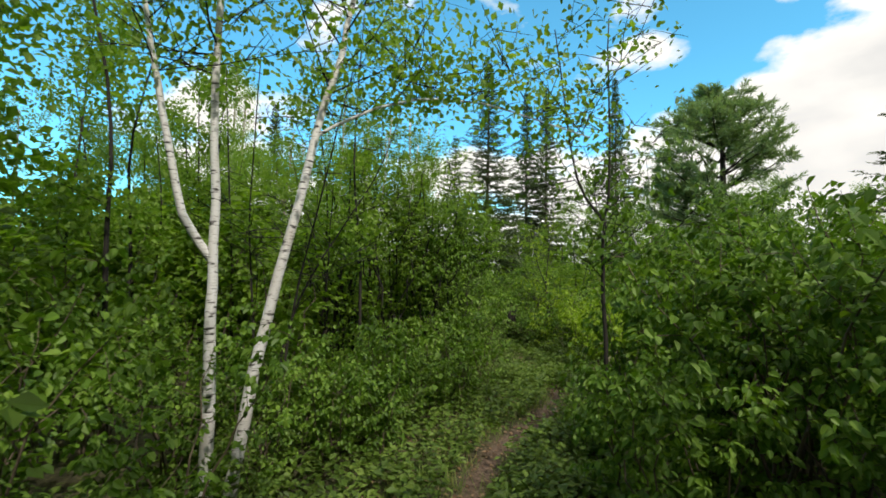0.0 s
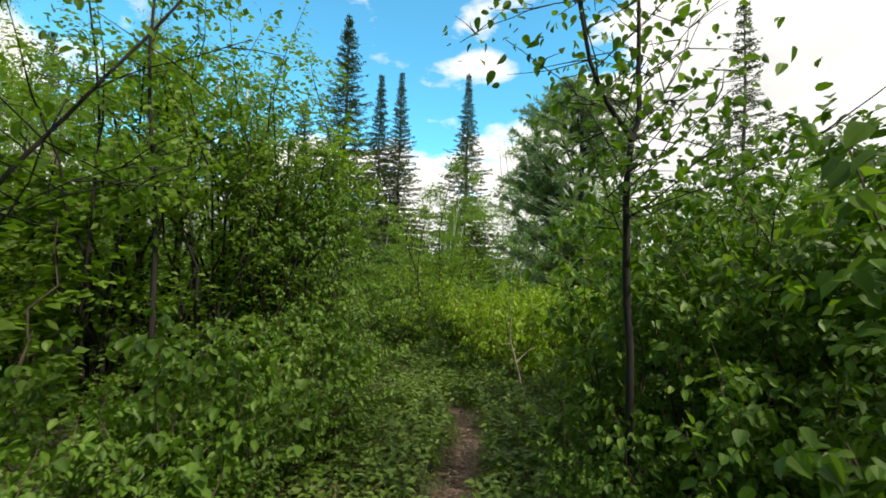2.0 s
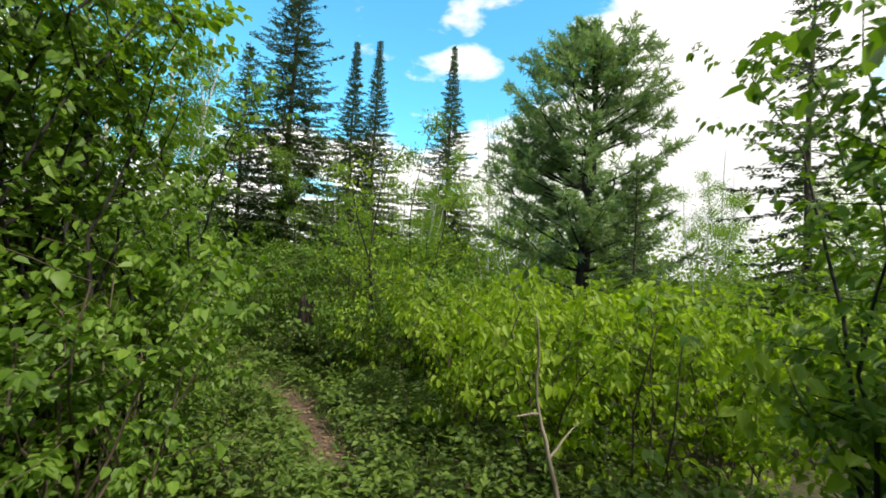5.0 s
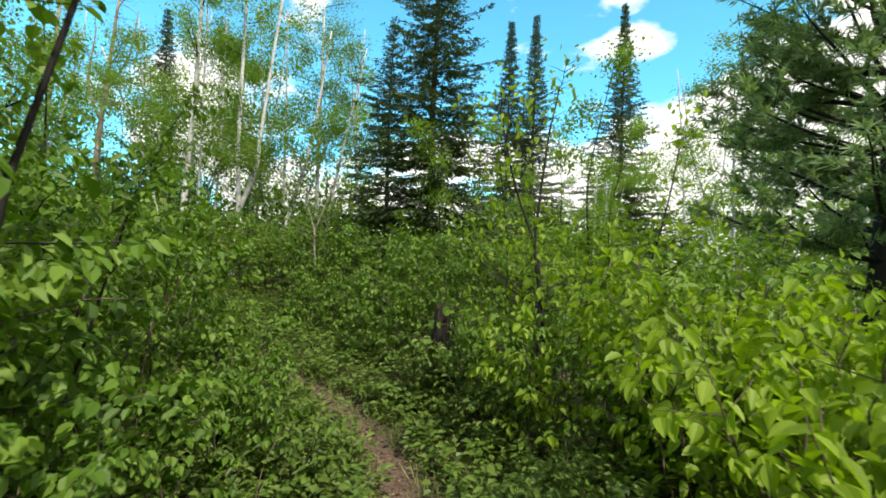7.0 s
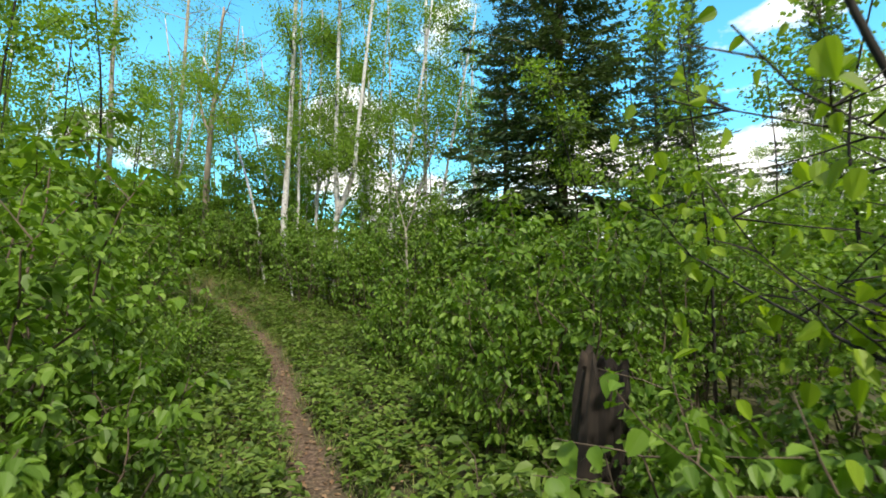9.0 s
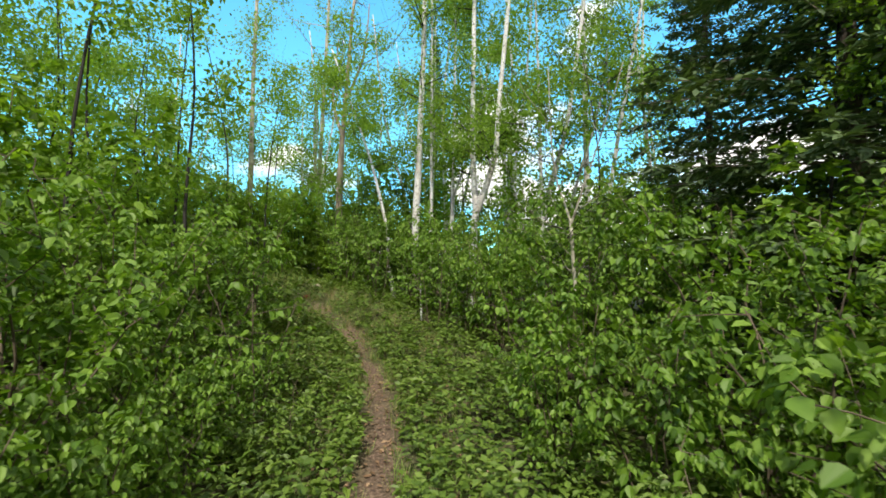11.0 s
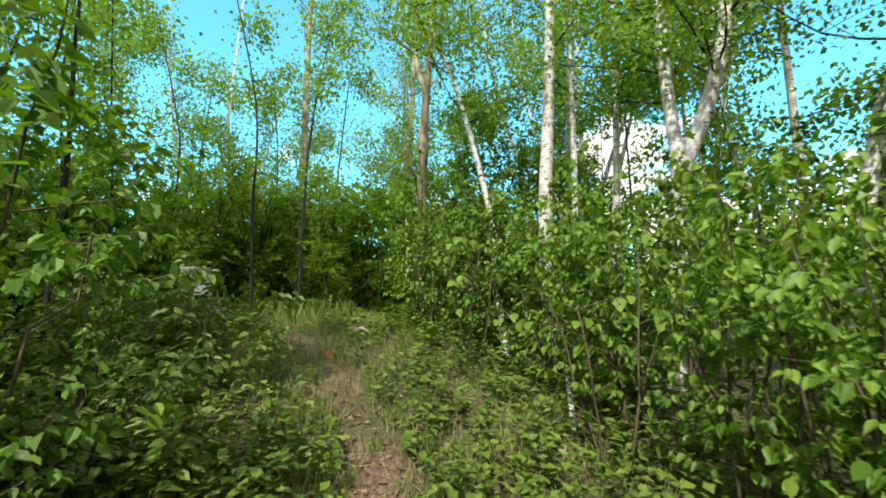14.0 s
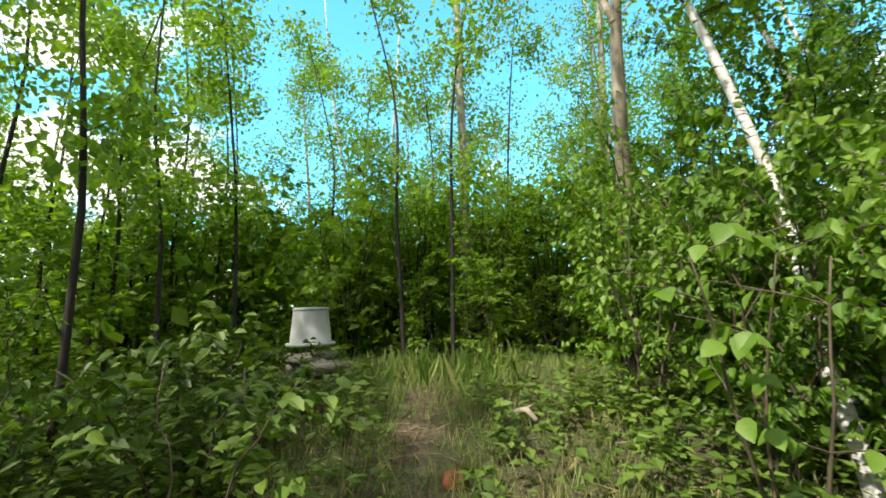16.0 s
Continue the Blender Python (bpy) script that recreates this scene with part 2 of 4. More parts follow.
def ground_material():
    m, nt, bsdf, out = nodes_of("forest_floor")
    n, l = nt.nodes.new, nt.links.new
    att, tc = n("ShaderNodeAttribute"), n("ShaderNodeTexCoord")
    att.attribute_name = "trodden"
    n1, n2, n3 = n("ShaderNodeTexNoise"), n("ShaderNodeTexNoise"), n("ShaderNodeTexVoronoi")
    n1.inputs["Scale"].default_value, n1.inputs["Detail"].default_value = 3.0, 8.0
    n2.inputs["Scale"].default_value, n2.inputs["Detail"].default_value = 40.0, 6.0
    n3.inputs["Scale"].default_value = 38.0
    for k in (n1, n2, n3):
        l(tc.outputs["Object"], k.inputs["Vector"])
    dirt = ramp_node(nt, [(0.3, (0.032, 0.019, 0.013)), (0.5, (0.095, 0.058, 0.040)), (0.72, (0.21, 0.145, 0.105))])
    duff = ramp_node(nt, [(0.3, (0.018, 0.018, 0.008)), (0.5, (0.05, 0.05, 0.02)), (0.7, (0.085, 0.085, 0.03))])
    l(n2.outputs["Fac"], dirt.inputs[0]), l(n2.outputs["Fac"], duff.inputs[0])
    a = n("ShaderNodeMath")
    a.operation = "MULTIPLY_ADD"
    a.inputs[1].default_value, a.inputs[2].default_value = 0.5, -0.25
    l(n1.outputs["Fac"], a.inputs[0])
    b = n("ShaderNodeMath")
    b.operation, b.use_clamp = "ADD", True
    l(att.outputs["Fac"], b.inputs[0]), l(a.outputs[0], b.inputs[1])
    mix = n("ShaderNodeMix")
    mix.data_type = "RGBA"
    l(b.outputs[0], mix.inputs["Factor"]), l(duff.outputs[0], mix.inputs["A"]), l(dirt.outputs[0], mix.inputs["B"])
    l(mix.outputs["Result"], bsdf.inputs["Base Color"])
    bsdf.inputs["Roughness"].default_value = 0.95
    bmp = n("ShaderNodeBump")
    bmp.inputs["Strength"].default_value, bmp.inputs["Distance"].default_value = 0.8, 0.02
    l(n2.outputs["Fac"], bmp.inputs["Height"]), l(bmp.outputs[0], bsdf.inputs["Normal"])
    return m


def build_ground():
    def axis(lo, hi, step):
        core = list(np.arange(lo, hi + 1e-6, step))
        g, d, a, b = step, step, [], []
        while d < 2000:
            g *= 1.35
            d += g
            a.append(lo - d), b.append(hi + d)
        return np.array(a[::-1] + core + b)
    xs, ys = axis(-9, 5, 0.11), axis(-2, 20, 0.11)
    verts, att = [], []
    for y in ys:
        for x in xs:
            verts.append((x, y, land(max(-60, min(60, x)), max(-60, min(80, y)))))
            d = trail_distance(x, y) if -12 < x < 6 and -10 < y < 22 else 99
            wide = 0.20 - 0.02 * min(1.0, max(0.0, (-3.2 - x) / 0.8)) + (0.28 * noise.noise((x * 1.7, y * 1.7, 5.0)) if x < -3.6 else 0.05 * noise.noise((x * 1.3, y * 1.3, 5.0)))
            att.append(min(1.0, max(0.0, (wide - d) / 0.14)))
    nx = len(xs)
    faces = [(j * nx + i, j * nx + i + 1, (j + 1) * nx + i + 1, (j + 1) * nx + i) for j in range(len(ys) - 1) for i in range(nx - 1)]
    me = bpy.data.meshes.new("ground")
    me.from_pydata(verts, [], faces)
    me.polygons.foreach_set("use_smooth", [True] * len(faces))
    layer = me.attributes.new("trodden", "FLOAT", "POINT")
    layer.data.foreach_set("value", att)
    me.materials.append(ground_material())
    return tagged(new("ground", me), "brown trodden dirt trail through dark leafy forest floor", "ground", kind="structure")


build_ground()


# ---- mesh helpers ----
def mesh_of(name, verts, faces, material, smooth=False):
    me = bpy.data.meshes.new(name)
    me.from_pydata([tuple(v) for v in verts], [], faces)
    if smooth:
        me.polygons.foreach_set("use_smooth", [True] * len(me.polygons))
    me.materials.append(material)
    return me


def child(name, me, parent, label=""):
    ob = new(name, me)
    ob.parent = parent
    return tagged(ob, label) if label else ob


def unit(v):
    return v / (np.linalg.norm(v, axis=-1, keepdims=True) + 1e-9)


def tube(verts, faces, pts, radii, sides):
    """Append a tapered limb along pts."""
    pts = np.asarray(pts, float)
    base, n = len(verts), len(pts)
    tang = unit(np.gradient(pts, axis=0))
    ref = np.array([1.0, 0.0, 0.0]) if abs(tang[0][2]) > 0.7 else np.array([0.0, 0.0, 1.0])
    for i in range(n):
        a = unit(np.cross(tang[i], ref))
        b = np.cross(tang[i], a)
        for k in range(sides):
            w = 2 * math.pi * k / sides
            verts.append(pts[i] + (a * math.cos(w) + b * math.sin(w)) * radii[i])
    for i in range(n - 1):
        for k in range(sides):
            k2 = (k + 1) % sides
            faces.append((base + i * sides + k, base + i * sides + k2, base + (i + 1) * sides + k2, base + (i + 1) * sides + k))
    faces.append(tuple(base + (n - 1) * sides + k for k in range(sides)))


def leaf_arrays(pos, axis, up, size, ratio=0.62, fine=1, fold=0.11):
    """Vertices and faces of many folded leaves: pos the stalk ends, axis towards the tips, up the upper sides."""
    pos, axis, up = np.asarray(pos), unit(np.asarray(axis)), np.asarray(up)
    side = unit(np.cross(axis, up))
    nor = np.cross(side, axis)
    L = np.asarray(size)[:, None]
    W = L * ratio * 0.5
    n = len(pos)
    if fine == 2:
        sag = -nor * L
        rows = [(0.09, 0.66, 0.5), (0.36, 1.0, 1.0), (0.72, 0.70, 0.6)]
        left = [pos + axis * L * a - side * W * w + nor * L * fold * k + sag * 0.16 * a * a for a, w, k in rows]
        right = [pos + axis * L * a + side * W * w + nor * L * fold * k + sag * 0.16 * a * a for a, w, k in rows]
        v = np.stack([pos, *left, pos + axis * L + sag * 0.2, *right[::-1]], 1)
        f = [(8 * i, 8 * i + 4, 8 * i + 3, 8 * i + 2, 8 * i + 1) for i in range(n)] + [(8 * i, 8 * i + 7, 8 * i + 6, 8 * i + 5, 8 * i + 4) for i in range(n)]
        return v.reshape(-1, 3), f
    if fine:
        v = np.stack([pos, pos + axis * L * 0.24 - side * W * 0.9 + nor * L * fold, pos + axis * L * 0.64 - side * W * 0.82 + nor * L * fold * 0.4,
                      pos + axis * L - nor * L * 0.18, pos + axis * L * 0.64 + side * W * 0.82 + nor * L * fold * 0.4, pos + axis * L * 0.24 + side * W * 0.9 + nor * L * fold], 1)
        f = [(6 * i, 6 * i + 3, 6 * i + 2, 6 * i + 1) for i in range(n)] + [(6 * i, 6 * i + 5, 6 * i + 4, 6 * i + 3) for i in range(n)]
        return v.reshape(-1, 3), f
    v = np.stack([pos, pos + axis * L * 0.45 - side * W + nor * L * fold, pos + axis * L, pos + axis * L * 0.45 + side * W + nor * L * fold], 1)
    f = [(4 * i, 4 * i + 2, 4 * i + 1) for i in range(n)] + [(4 * i, 4 * i + 3, 4 * i + 2) for i in range(n)]
    return v.reshape(-1, 3), f


def bend(p0, d0, length, rng, rise=0.0, wobble=0.12, n=6):
    """A wavering line from p0 in direction d0 which turns up (rise > 0) or droops."""
    pts, d = [np.array(p0, float)], unit(np.array(d0, float))
    for _ in range(n - 1):
        pts.append(pts[-1] + d * length / (n - 1))
        d = unit(d + np.array([rng.normal() * wobble, rng.normal() * wobble, rng.normal() * wobble * 0.5 + rise / n]))
    return np.array(pts)


# ---- kinds of plants ----
def make_shrub(name, seed, height, spread, stems, leaves, leaf, material, bark, ratio=0.66, fine=1, low=0.12, label="", droop=0.5, category="shrub"):
    """Many-stemmed bush: returns the top object with its stems and foliage as parts."""
    rng = np.random.default_rng(seed)
    top = new(name)
    twigs, tv, tf = [], [], []
    for k in range(stems):
        w = 2 * math.pi * (k + rng.uniform(-0.3, 0.3)) / stems
        h = height * rng.uniform(0.72, 1.0)
        out = spread * rng.uniform(0.45, 1.0)
        b = np.array([math.cos(w), math.sin(w), 0]) * 0.08 * spread
        tip = np.array([math.cos(w) * out, math.sin(w) * out, h])
        n = 9
        u = np.linspace(0, 1, n)[:, None]
        pts = b * (1 - u) + np.concatenate([tip[:2] * u ** 1.5, tip[2:] * (u ** 0.9)], 1)
        pts[1:] += rng.normal(size=(n - 1, 3)) * 0.018 * height
        pts[0, 2] = -0.12
        verts, faces = [], []
        r0 = 0.0045 * height + 0.003
        tube(verts, faces, pts, np.linspace(r0, 0.002, n), 5 if fine else 4)
        for _ in range(int(9 + 3 * height)):
            q = rng.uniform(low, 1.0)
            i = min(n - 2, int(q * (n - 1)))
            p = pts[i] + (pts[i + 1] - pts[i]) * (q * (n - 1) - i)
            a = rng.uniform(0, 2 * math.pi)
            d = np.array([math.cos(a), math.sin(a), rng.uniform(0.0, 0.9)]) + np.array([math.cos(w), math.sin(w), 0]) * 0.3
            ln = spread * rng.uniform(0.35, 0.75) * (1.15 - 0.5 * q)
            tw = bend(p, d, ln, rng, rise=0.1, n=5)
            if fine and rng.uniform() < 0.5:
                tube(tv, tf, tw[::2], np.linspace(max(0.0015, r0 * 0.3), 0.001, 3), 3)
            twigs.append(tw)
        twigs.append(pts[-4:])
        child("stem", mesh_of("stem", verts, faces, bark, True), top)
    if tv:
        tagged(child("twig_spray", mesh_of("twig_spray", tv, tf, bark), top), kind="stuff")
    lens = np.array([np.linalg.norm(np.diff(t, axis=0), axis=1).sum() for t in twigs])
    pick = rng.choice(len(twigs), size=leaves, p=lens / lens.sum())
    pos, ax, up = [], [], []
    for t in pick:
        tw = twigs[t]
        q = rng.uniform(0.12, 1.0) * (len(tw) - 1)
        i = min(len(tw) - 2, int(q))
        p = tw[i] + (tw[i + 1] - tw[i]) * (q - i)
        d = unit(tw[i + 1] - tw[i])
        s = unit(np.cross(d, [0, 0, 1.0])) * rng.choice([-1, 1])
        ax.append(d * 0.5 + s * rng.uniform(0.5, 1.0) + np.array([rng.normal() * 0.25, rng.normal() * 0.25, -droop * rng.uniform(0.2, 1.4)]))
        up.append(np.array([rng.normal() * 0.45, rng.normal() * 0.45, 1.0]) + p * np.array([0.35, 0.35, 0]) / spread)
        pos.append(p + rng.normal(size=3) * 0.02 + s * 0.015)
    v, f = leaf_arrays(pos, ax, up, leaf * rng.uniform(0.55, 1.15, leaves), ratio, fine)
    child("foliage", mesh_of("foliage", v, f, material), top)
    return tagged(top, label, category)


def make_tree(name, seed, trunk_lines, limbs, crown_from, reach, leaves, leaf, bark, material, label, category="tree", twig_rise=0.2, sides=8, ratio=0.75, spread_twigs=0.5, hang=0.4, fine=0):
    """Broadleaf tree: trunk_lines is a list of (points, r0, r1)."""
    rng = np.random.default_rng(seed)
    top = new(name)
    tips, tv, tf = [], [], []
    for pts, r0, r1 in trunk_lines:
        pts = smooth_line([tuple(p) for p in pts], 4)
        pts = pts + np.cumsum(rng.normal(size=pts.shape) * 0.006, axis=0)
        verts, faces = [], []
        tube(verts, faces, pts, np.linspace(r0, r1, len(pts)), sides)
        child("trunk", mesh_of("trunk", verts, faces, bark, True), top)
        hmax = pts[-1][2]
        for _ in range(limbs):
            start = next((i for i in range(len(pts)) if pts[i][2] > crown_from), len(pts) - 2)
            q = start + rng.uniform(0, 1) * (len(pts) - 1.001 - start)
            i = min(int(q), len(pts) - 2)
            root = pts[i] + (pts[i + 1] - pts[i]) * (q - i)
            a = rng.uniform(0, 2 * math.pi)
            frac = max(0.0, (root[2] - crown_from) / max(0.1, hmax - crown_from))
            ln = reach * rng.uniform(0.45, 1.0) * (0.6 + 0.5 * math.sin(math.pi * min(1.0, 0.15 + 0.8 * frac)))
            limb = bend(root, (math.cos(a), math.sin(a), rng.uniform(0.1, 1.1)), ln, rng, rise=twig_rise, n=7)
            verts, faces = [], []
            tube(verts, faces, limb, np.linspace(max(0.004, r0 * 0.18), 0.0025, 7), 3)
            for _ in range(6):
                j = rng.integers(1, 6)
                b = rng.uniform(0, 2 * math.pi)
                tw = bend(limb[j], (math.cos(b), math.sin(b), rng.uniform(-0.3, 0.8)), ln * spread_twigs * rng.uniform(0.5, 1), rng, rise=-0.1, n=5)
                if sides > 5:
                    tube(tv, tf, tw[::2], np.linspace(0.004, 0.0015, 3), 3)
                tips.append(tw)
            tips.append(limb[3:])
            child("limb", mesh_of("limb", verts, faces, M_DARKBARK if bark is M_BIRCH else bark, True), top)
    if tv:
        tagged(child("twig_spray", mesh_of("twig_spray", tv, tf, M_DARKBARK), top), kind="stuff")
    if leaves and tips:
        pick = rng.integers(0, len(tips), leaves)
        pos, ax, up = np.zeros((leaves, 3)), np.zeros((leaves, 3)), np.zeros((leaves, 3))
        for k, t in enumerate(pick):
            tw = tips[t]
            q = rng.uniform(0.1, 1.0) * (len(tw) - 1)
            i = min(len(tw) - 2, int(q))
            pos[k] = tw[i] + (tw[i + 1] - tw[i]) * (q - i) + rng.normal(size=3) * leaf * 2.2
            ax[k] = rng.normal(size=3) * 0.6 + (0, 0, -hang)
            up[k] = rng.normal(size=3) * 0.6 + (0, 0, 0.8)
        v, f = leaf_arrays(pos, ax, up, leaf * rng.uniform(0.6, 1.2, leaves), ratio, fine)
        child("crown", mesh_of("crown", v, f, material), top)
    return tagged(top, label, category)


def make_spruce(name, seed, height, reach, first, label, gap=0.30, per=6, thin=1.0, tuft=1.0, slope=1.0):
    """Spruce: tapered trunk, whorls of drooping boughs, each bough feathered with needle sprays."""
    rng = np.random.default_rng(seed)
    top = new(name)
    verts, faces = [], []
    zs = np.linspace(-0.2, height, 16)
    tube(verts, faces, np.stack([0.02 * np.sin(zs), 0.02 * np.cos(zs * 1.3), zs], 1), np.linspace(0.011 * height, 0.008, 16), 8)
    child("trunk", mesh_of("trunk", verts, faces, M_SPRUCEBARK, True), top)
    bv, bf, pos, ax, up, size = [], [], [], [], [], []
    z = first
    while z < height - 0.1:
        u = (z - first) / (height - first)
        r = reach * (1 - u) ** slope * rng.uniform(0.7, 1.15) + 0.03
        k = max(4, int(per * rng.uniform(0.8, 1.2)))
        for j in range(k):
            a = 2 * math.pi * (j + rng.uniform(-0.35, 0.35)) / k
            ln = r * rng.uniform(0.6, 1.12)
            lift = 0.55 * u - 0.15 - 0.25 * (1 - u) * rng.uniform(0, 1)
            bough = bend((0, 0, z + rng.uniform(-0.1, 0.1)), (math.cos(a), math.sin(a), lift), ln, rng, rise=0.25 - 0.15 * (1 - u), wobble=0.06, n=6)
            tube(bv, bf, bough, np.linspace(0.006 + 0.006 * ln, 0.002, 6), 3)
            for _ in range(int((8 + 15 * ln) * thin)):
                q = rng.uniform(0.12, 1) * 5
                i = min(4, int(q))
                p = bough[i] + (bough[i + 1] - bough[i]) * (q - i)
                d = unit(bough[i + 1] - bough[i])
                s = unit(np.cross(d, [0, 0, 1.0])) * rng.choice([-1, 1])
                sl = (0.10 + 0.30 * ln * (1.1 - q / 5)) * rng.uniform(0.5, 1.0)
                w = unit(d * 0.7 + s * rng.uniform(0.3, 1.0) + np.array([0, 0, rng.uniform(-0.45, 0.05)]))
                for m in range(max(2, int(sl / (0.055 * tuft)))):
                    c = p + w * 0.055 * tuft * m
                    for e in (-1, 1):
                        pos.append(c), ax.append(w * 0.8 + np.cross(w, [0, 0, 1.0]) * e * 0.8 + rng.normal(size=3) * 0.3)
                        up.append(rng.normal(size=3) * 0.4 + (0, 0, 1)), size.append(rng.uniform(0.08, 0.14) * tuft * (0.45 + 0.55 * (1 - u)))
        z += gap * rng.uniform(0.75, 1.2) * (1.15 - 0.6 * u)
    tagged(child("bough_wood", mesh_of("bough_wood", bv, bf, M_SPRUCEBARK), top), kind="stuff")
    pos = np.array(pos)
    v, f = leaf_arrays(pos, ax, up, np.array(size), 0.42, False, 0.05)
    child("needles", mesh_of("needles", v, f, M_SPRUCE), top)
    return tagged(top, label, "spruce")


def make_pine(name, seed, height, reach, label):
    """White pine: layered spreading limbs that end in soft tufts of long needles."""
    rng = np.random.default_rng(seed)
    top = new(name)
    verts, faces = [], []
    zs = np.linspace(-0.2, height * 0.97, 14)
    tube(verts, faces, np.stack([0.1 * np.sin(zs * 0.4), 0.1 * np.cos(zs * 0.5), zs], 1), np.linspace(0.2, 0.03, 14), 9)
    child("trunk", mesh_of("trunk", verts, faces, M_DARKBARK, True), top)
    bv, bf, tufts = [], [], []
    z = 1.0
    while z < height:
        u = z / height
        r = reach * (0.75 + 0.5 * math.sin(min(1.0, u * 1.5) * math.pi * 0.55)) * (1 - u ** 2.7) + 0.2
        for j in range(7):
            a = rng.uniform(0, 2 * math.pi)
            ln = r * rng.uniform(0.6, 1.1)
            limb = bend((0, 0, z), (math.cos(a), math.sin(a), rng.uniform(0.0, 0.3) + 0.5 * u), ln, rng, rise=0.5, wobble=0.08, n=8)
            bv, bf = [], []
            tube(bv, bf, limb, np.linspace(0.012 + 0.012 * ln, 0.004, 8), 4)
            for _ in range(int(4 + 5 * ln)):
                i = rng.integers(2, 7)
                b = a + rng.choice([-1, 1]) * rng.uniform(0.3, 1.2)
                tw = bend(limb[i], (math.cos(b), math.sin(b), rng.uniform(0, 0.5)), rng.uniform(0.25, 0.75) * (0.5 + 0.25 * ln), rng, rise=0.4, n=4)
                tube(bv, bf, tw, np.linspace(0.006, 0.003, 4), 3)
                tufts += [(tw[3], tw[3] - tw[2]), (tw[2], tw[2] - tw[1])]
            tufts.append((limb[7], limb[7] - limb[6]))
            child("limb", mesh_of("limb", bv, bf, M_DARKBARK), top)
        z += rng.uniform(0.32, 0.55)
    pos, ax, up = [], [], []
    for p, d in tufts:
        d = unit(d)
        for _ in range(24):
            pos.append(p - d * rng.uniform(0, 0.16)), ax.append(d * 0.7 + rng.normal(size=3) * 0.55), up.append(rng.normal(size=3))
    v, f = leaf_arrays(pos, ax, up, rng.uniform(0.12, 0.23, len(pos)), 0.15, False, 0.02)
    child("needles", mesh_of("needles", v, f, M_PINE), top)
    return tagged(top, label, "pine tree")


def put(ob, x, y, turn=0.0, size=1.0, sink=0.0, squash=1.0):
    c = copy_thing(ob, Matrix())
    c.matrix_basis = Matrix.LocRotScale((x, y, land(x, y) - sink), Euler((0, 0, radians(turn))), (size, size, size * squash))
    return c


def discard(ob):
    for o in (*ob.children_recursive, ob):
        bpy.data.objects.remove(o)


# ---- shrubs along the trail ----
HAZEL = [make_shrub("hazel_shrub", 10 + k, 1.5, 0.62, 4, 760, 0.070, M_HAZEL, M_STEM, 0.70, 2, 0.15, "leafy green hazel shrub growing beside the dirt trail", 1.1) for k in range(3)]
BIGHAZEL = [make_shrub("hazel_shrub", 15 + k, 1.9, 0.75, 5, 1100, 0.070, M_HAZEL, M_STEM, 0.70, 2, 0.1, "tall leafy hazel shrub with broad bright leaves", 1.1) for k in range(3)]
TALL = [make_shrub("tall_bush", 20 + k, 3.8, 1.0, 8, 3400, 0.07, M_HAZEL, M_DARKBARK, 0.68, 1, 0.04, "tall many-stemmed green bush hung with oval leaves", 1.0) for k in range(2)]
ALDER = [make_shrub("alder_shrub", 25 + k, 4.2, 1.1, 9, 3600, 0.07, M_ALDER, M_DARKBARK, 0.68, 0, 0.05, "tall many-stemmed alder bush with dark slim stems", 0.5) for k in range(2)]
YOUNG = [make_shrub("young_shrub", 30 + k, 1.4, 0.6, 4, 560, 0.076, M_YELLOW, M_STEM, 0.60, 2, 0.15, "yellow-green young shrub with fresh spring leaves", 1.1) for k in range(3)]
BUSH = [make_shrub("leafy_bush", 40 + k, 2.1, 0.85, 4, 1350, 0.066, M_HAZEL, M_STEM, 0.70, 1, 0.05, "dense green bush with drooping oval leaves", 0.9) for k in range(3)]
FARBUSH = [make_shrub("woodland_bush", 45 + k, 2.4, 1.0, 2, 680, 0.13, M_ALDER, M_STEM, 0.68, 0, 0.0, "dense green bush deeper in the wood", 0.6) for k in range(3)]
THICK = [make_shrub("thicket_bush", 55 + k, 3.0, 1.0, 9, 5600, 0.062, M_BIRCHLEAF, M_DARKBARK, 0.66, 0, 0.12, "dense rounded green bush behind the clearing", 0.6) for k in range(2)]
BRAMBLE = [make_shrub("bramble", 50 + k, 0.7, 0.5, 2, 280, 0.066, M_HERB, M_STEM, 0.62, 1, 0.1, "low dark green bramble on the forest floor", 0.45, "bramble") for k in range(3)]


KEEP_CLEAR = [(2.0, 6.2, 0.65), (-7.8, 16.5, 0.8), (-7.1, 16.55, 0.6), (-6.5, 16.65, 0.6), (-5.8, 16.8, 0.5), (-6.3, 17.3, 0.8)]


def plant(kinds, s0, s1, near, far, count, low, high, group, seed, base, clear=0.6):
    """Scatter count bushes of a kind between s0 and s1 along the trail, near to far metres to its right, low to high metres tall."""
    rng = np.random.default_rng(seed)
    placed, tries = [], 0
    while len(placed) < count and tries < count * 40:
        tries += 1
        x, y = along(rng.uniform(s0, s1), near + (far - near) * rng.uniform())
        h = rng.uniform(low, high)
        k = kinds[rng.integers(len(kinds))]
        if any((x - a) ** 2 + (y - b) ** 2 < c * c for a, b, c in KEEP_CLEAR) or trail_distance(x, y) < max(clear, min(abs(near), abs(far)) * 0.85 if near * far > 0 else 0) or any((x - a) ** 2 + (y - b) ** 2 < (0.30 * c) ** 2 for a, b, c in placed):
            continue
        placed.append((x, y, min(h, 2.2)))
        ob = put(k, x, y, rng.uniform(0, 360), h / base)
        tagged(ob, group=group)
    return placed


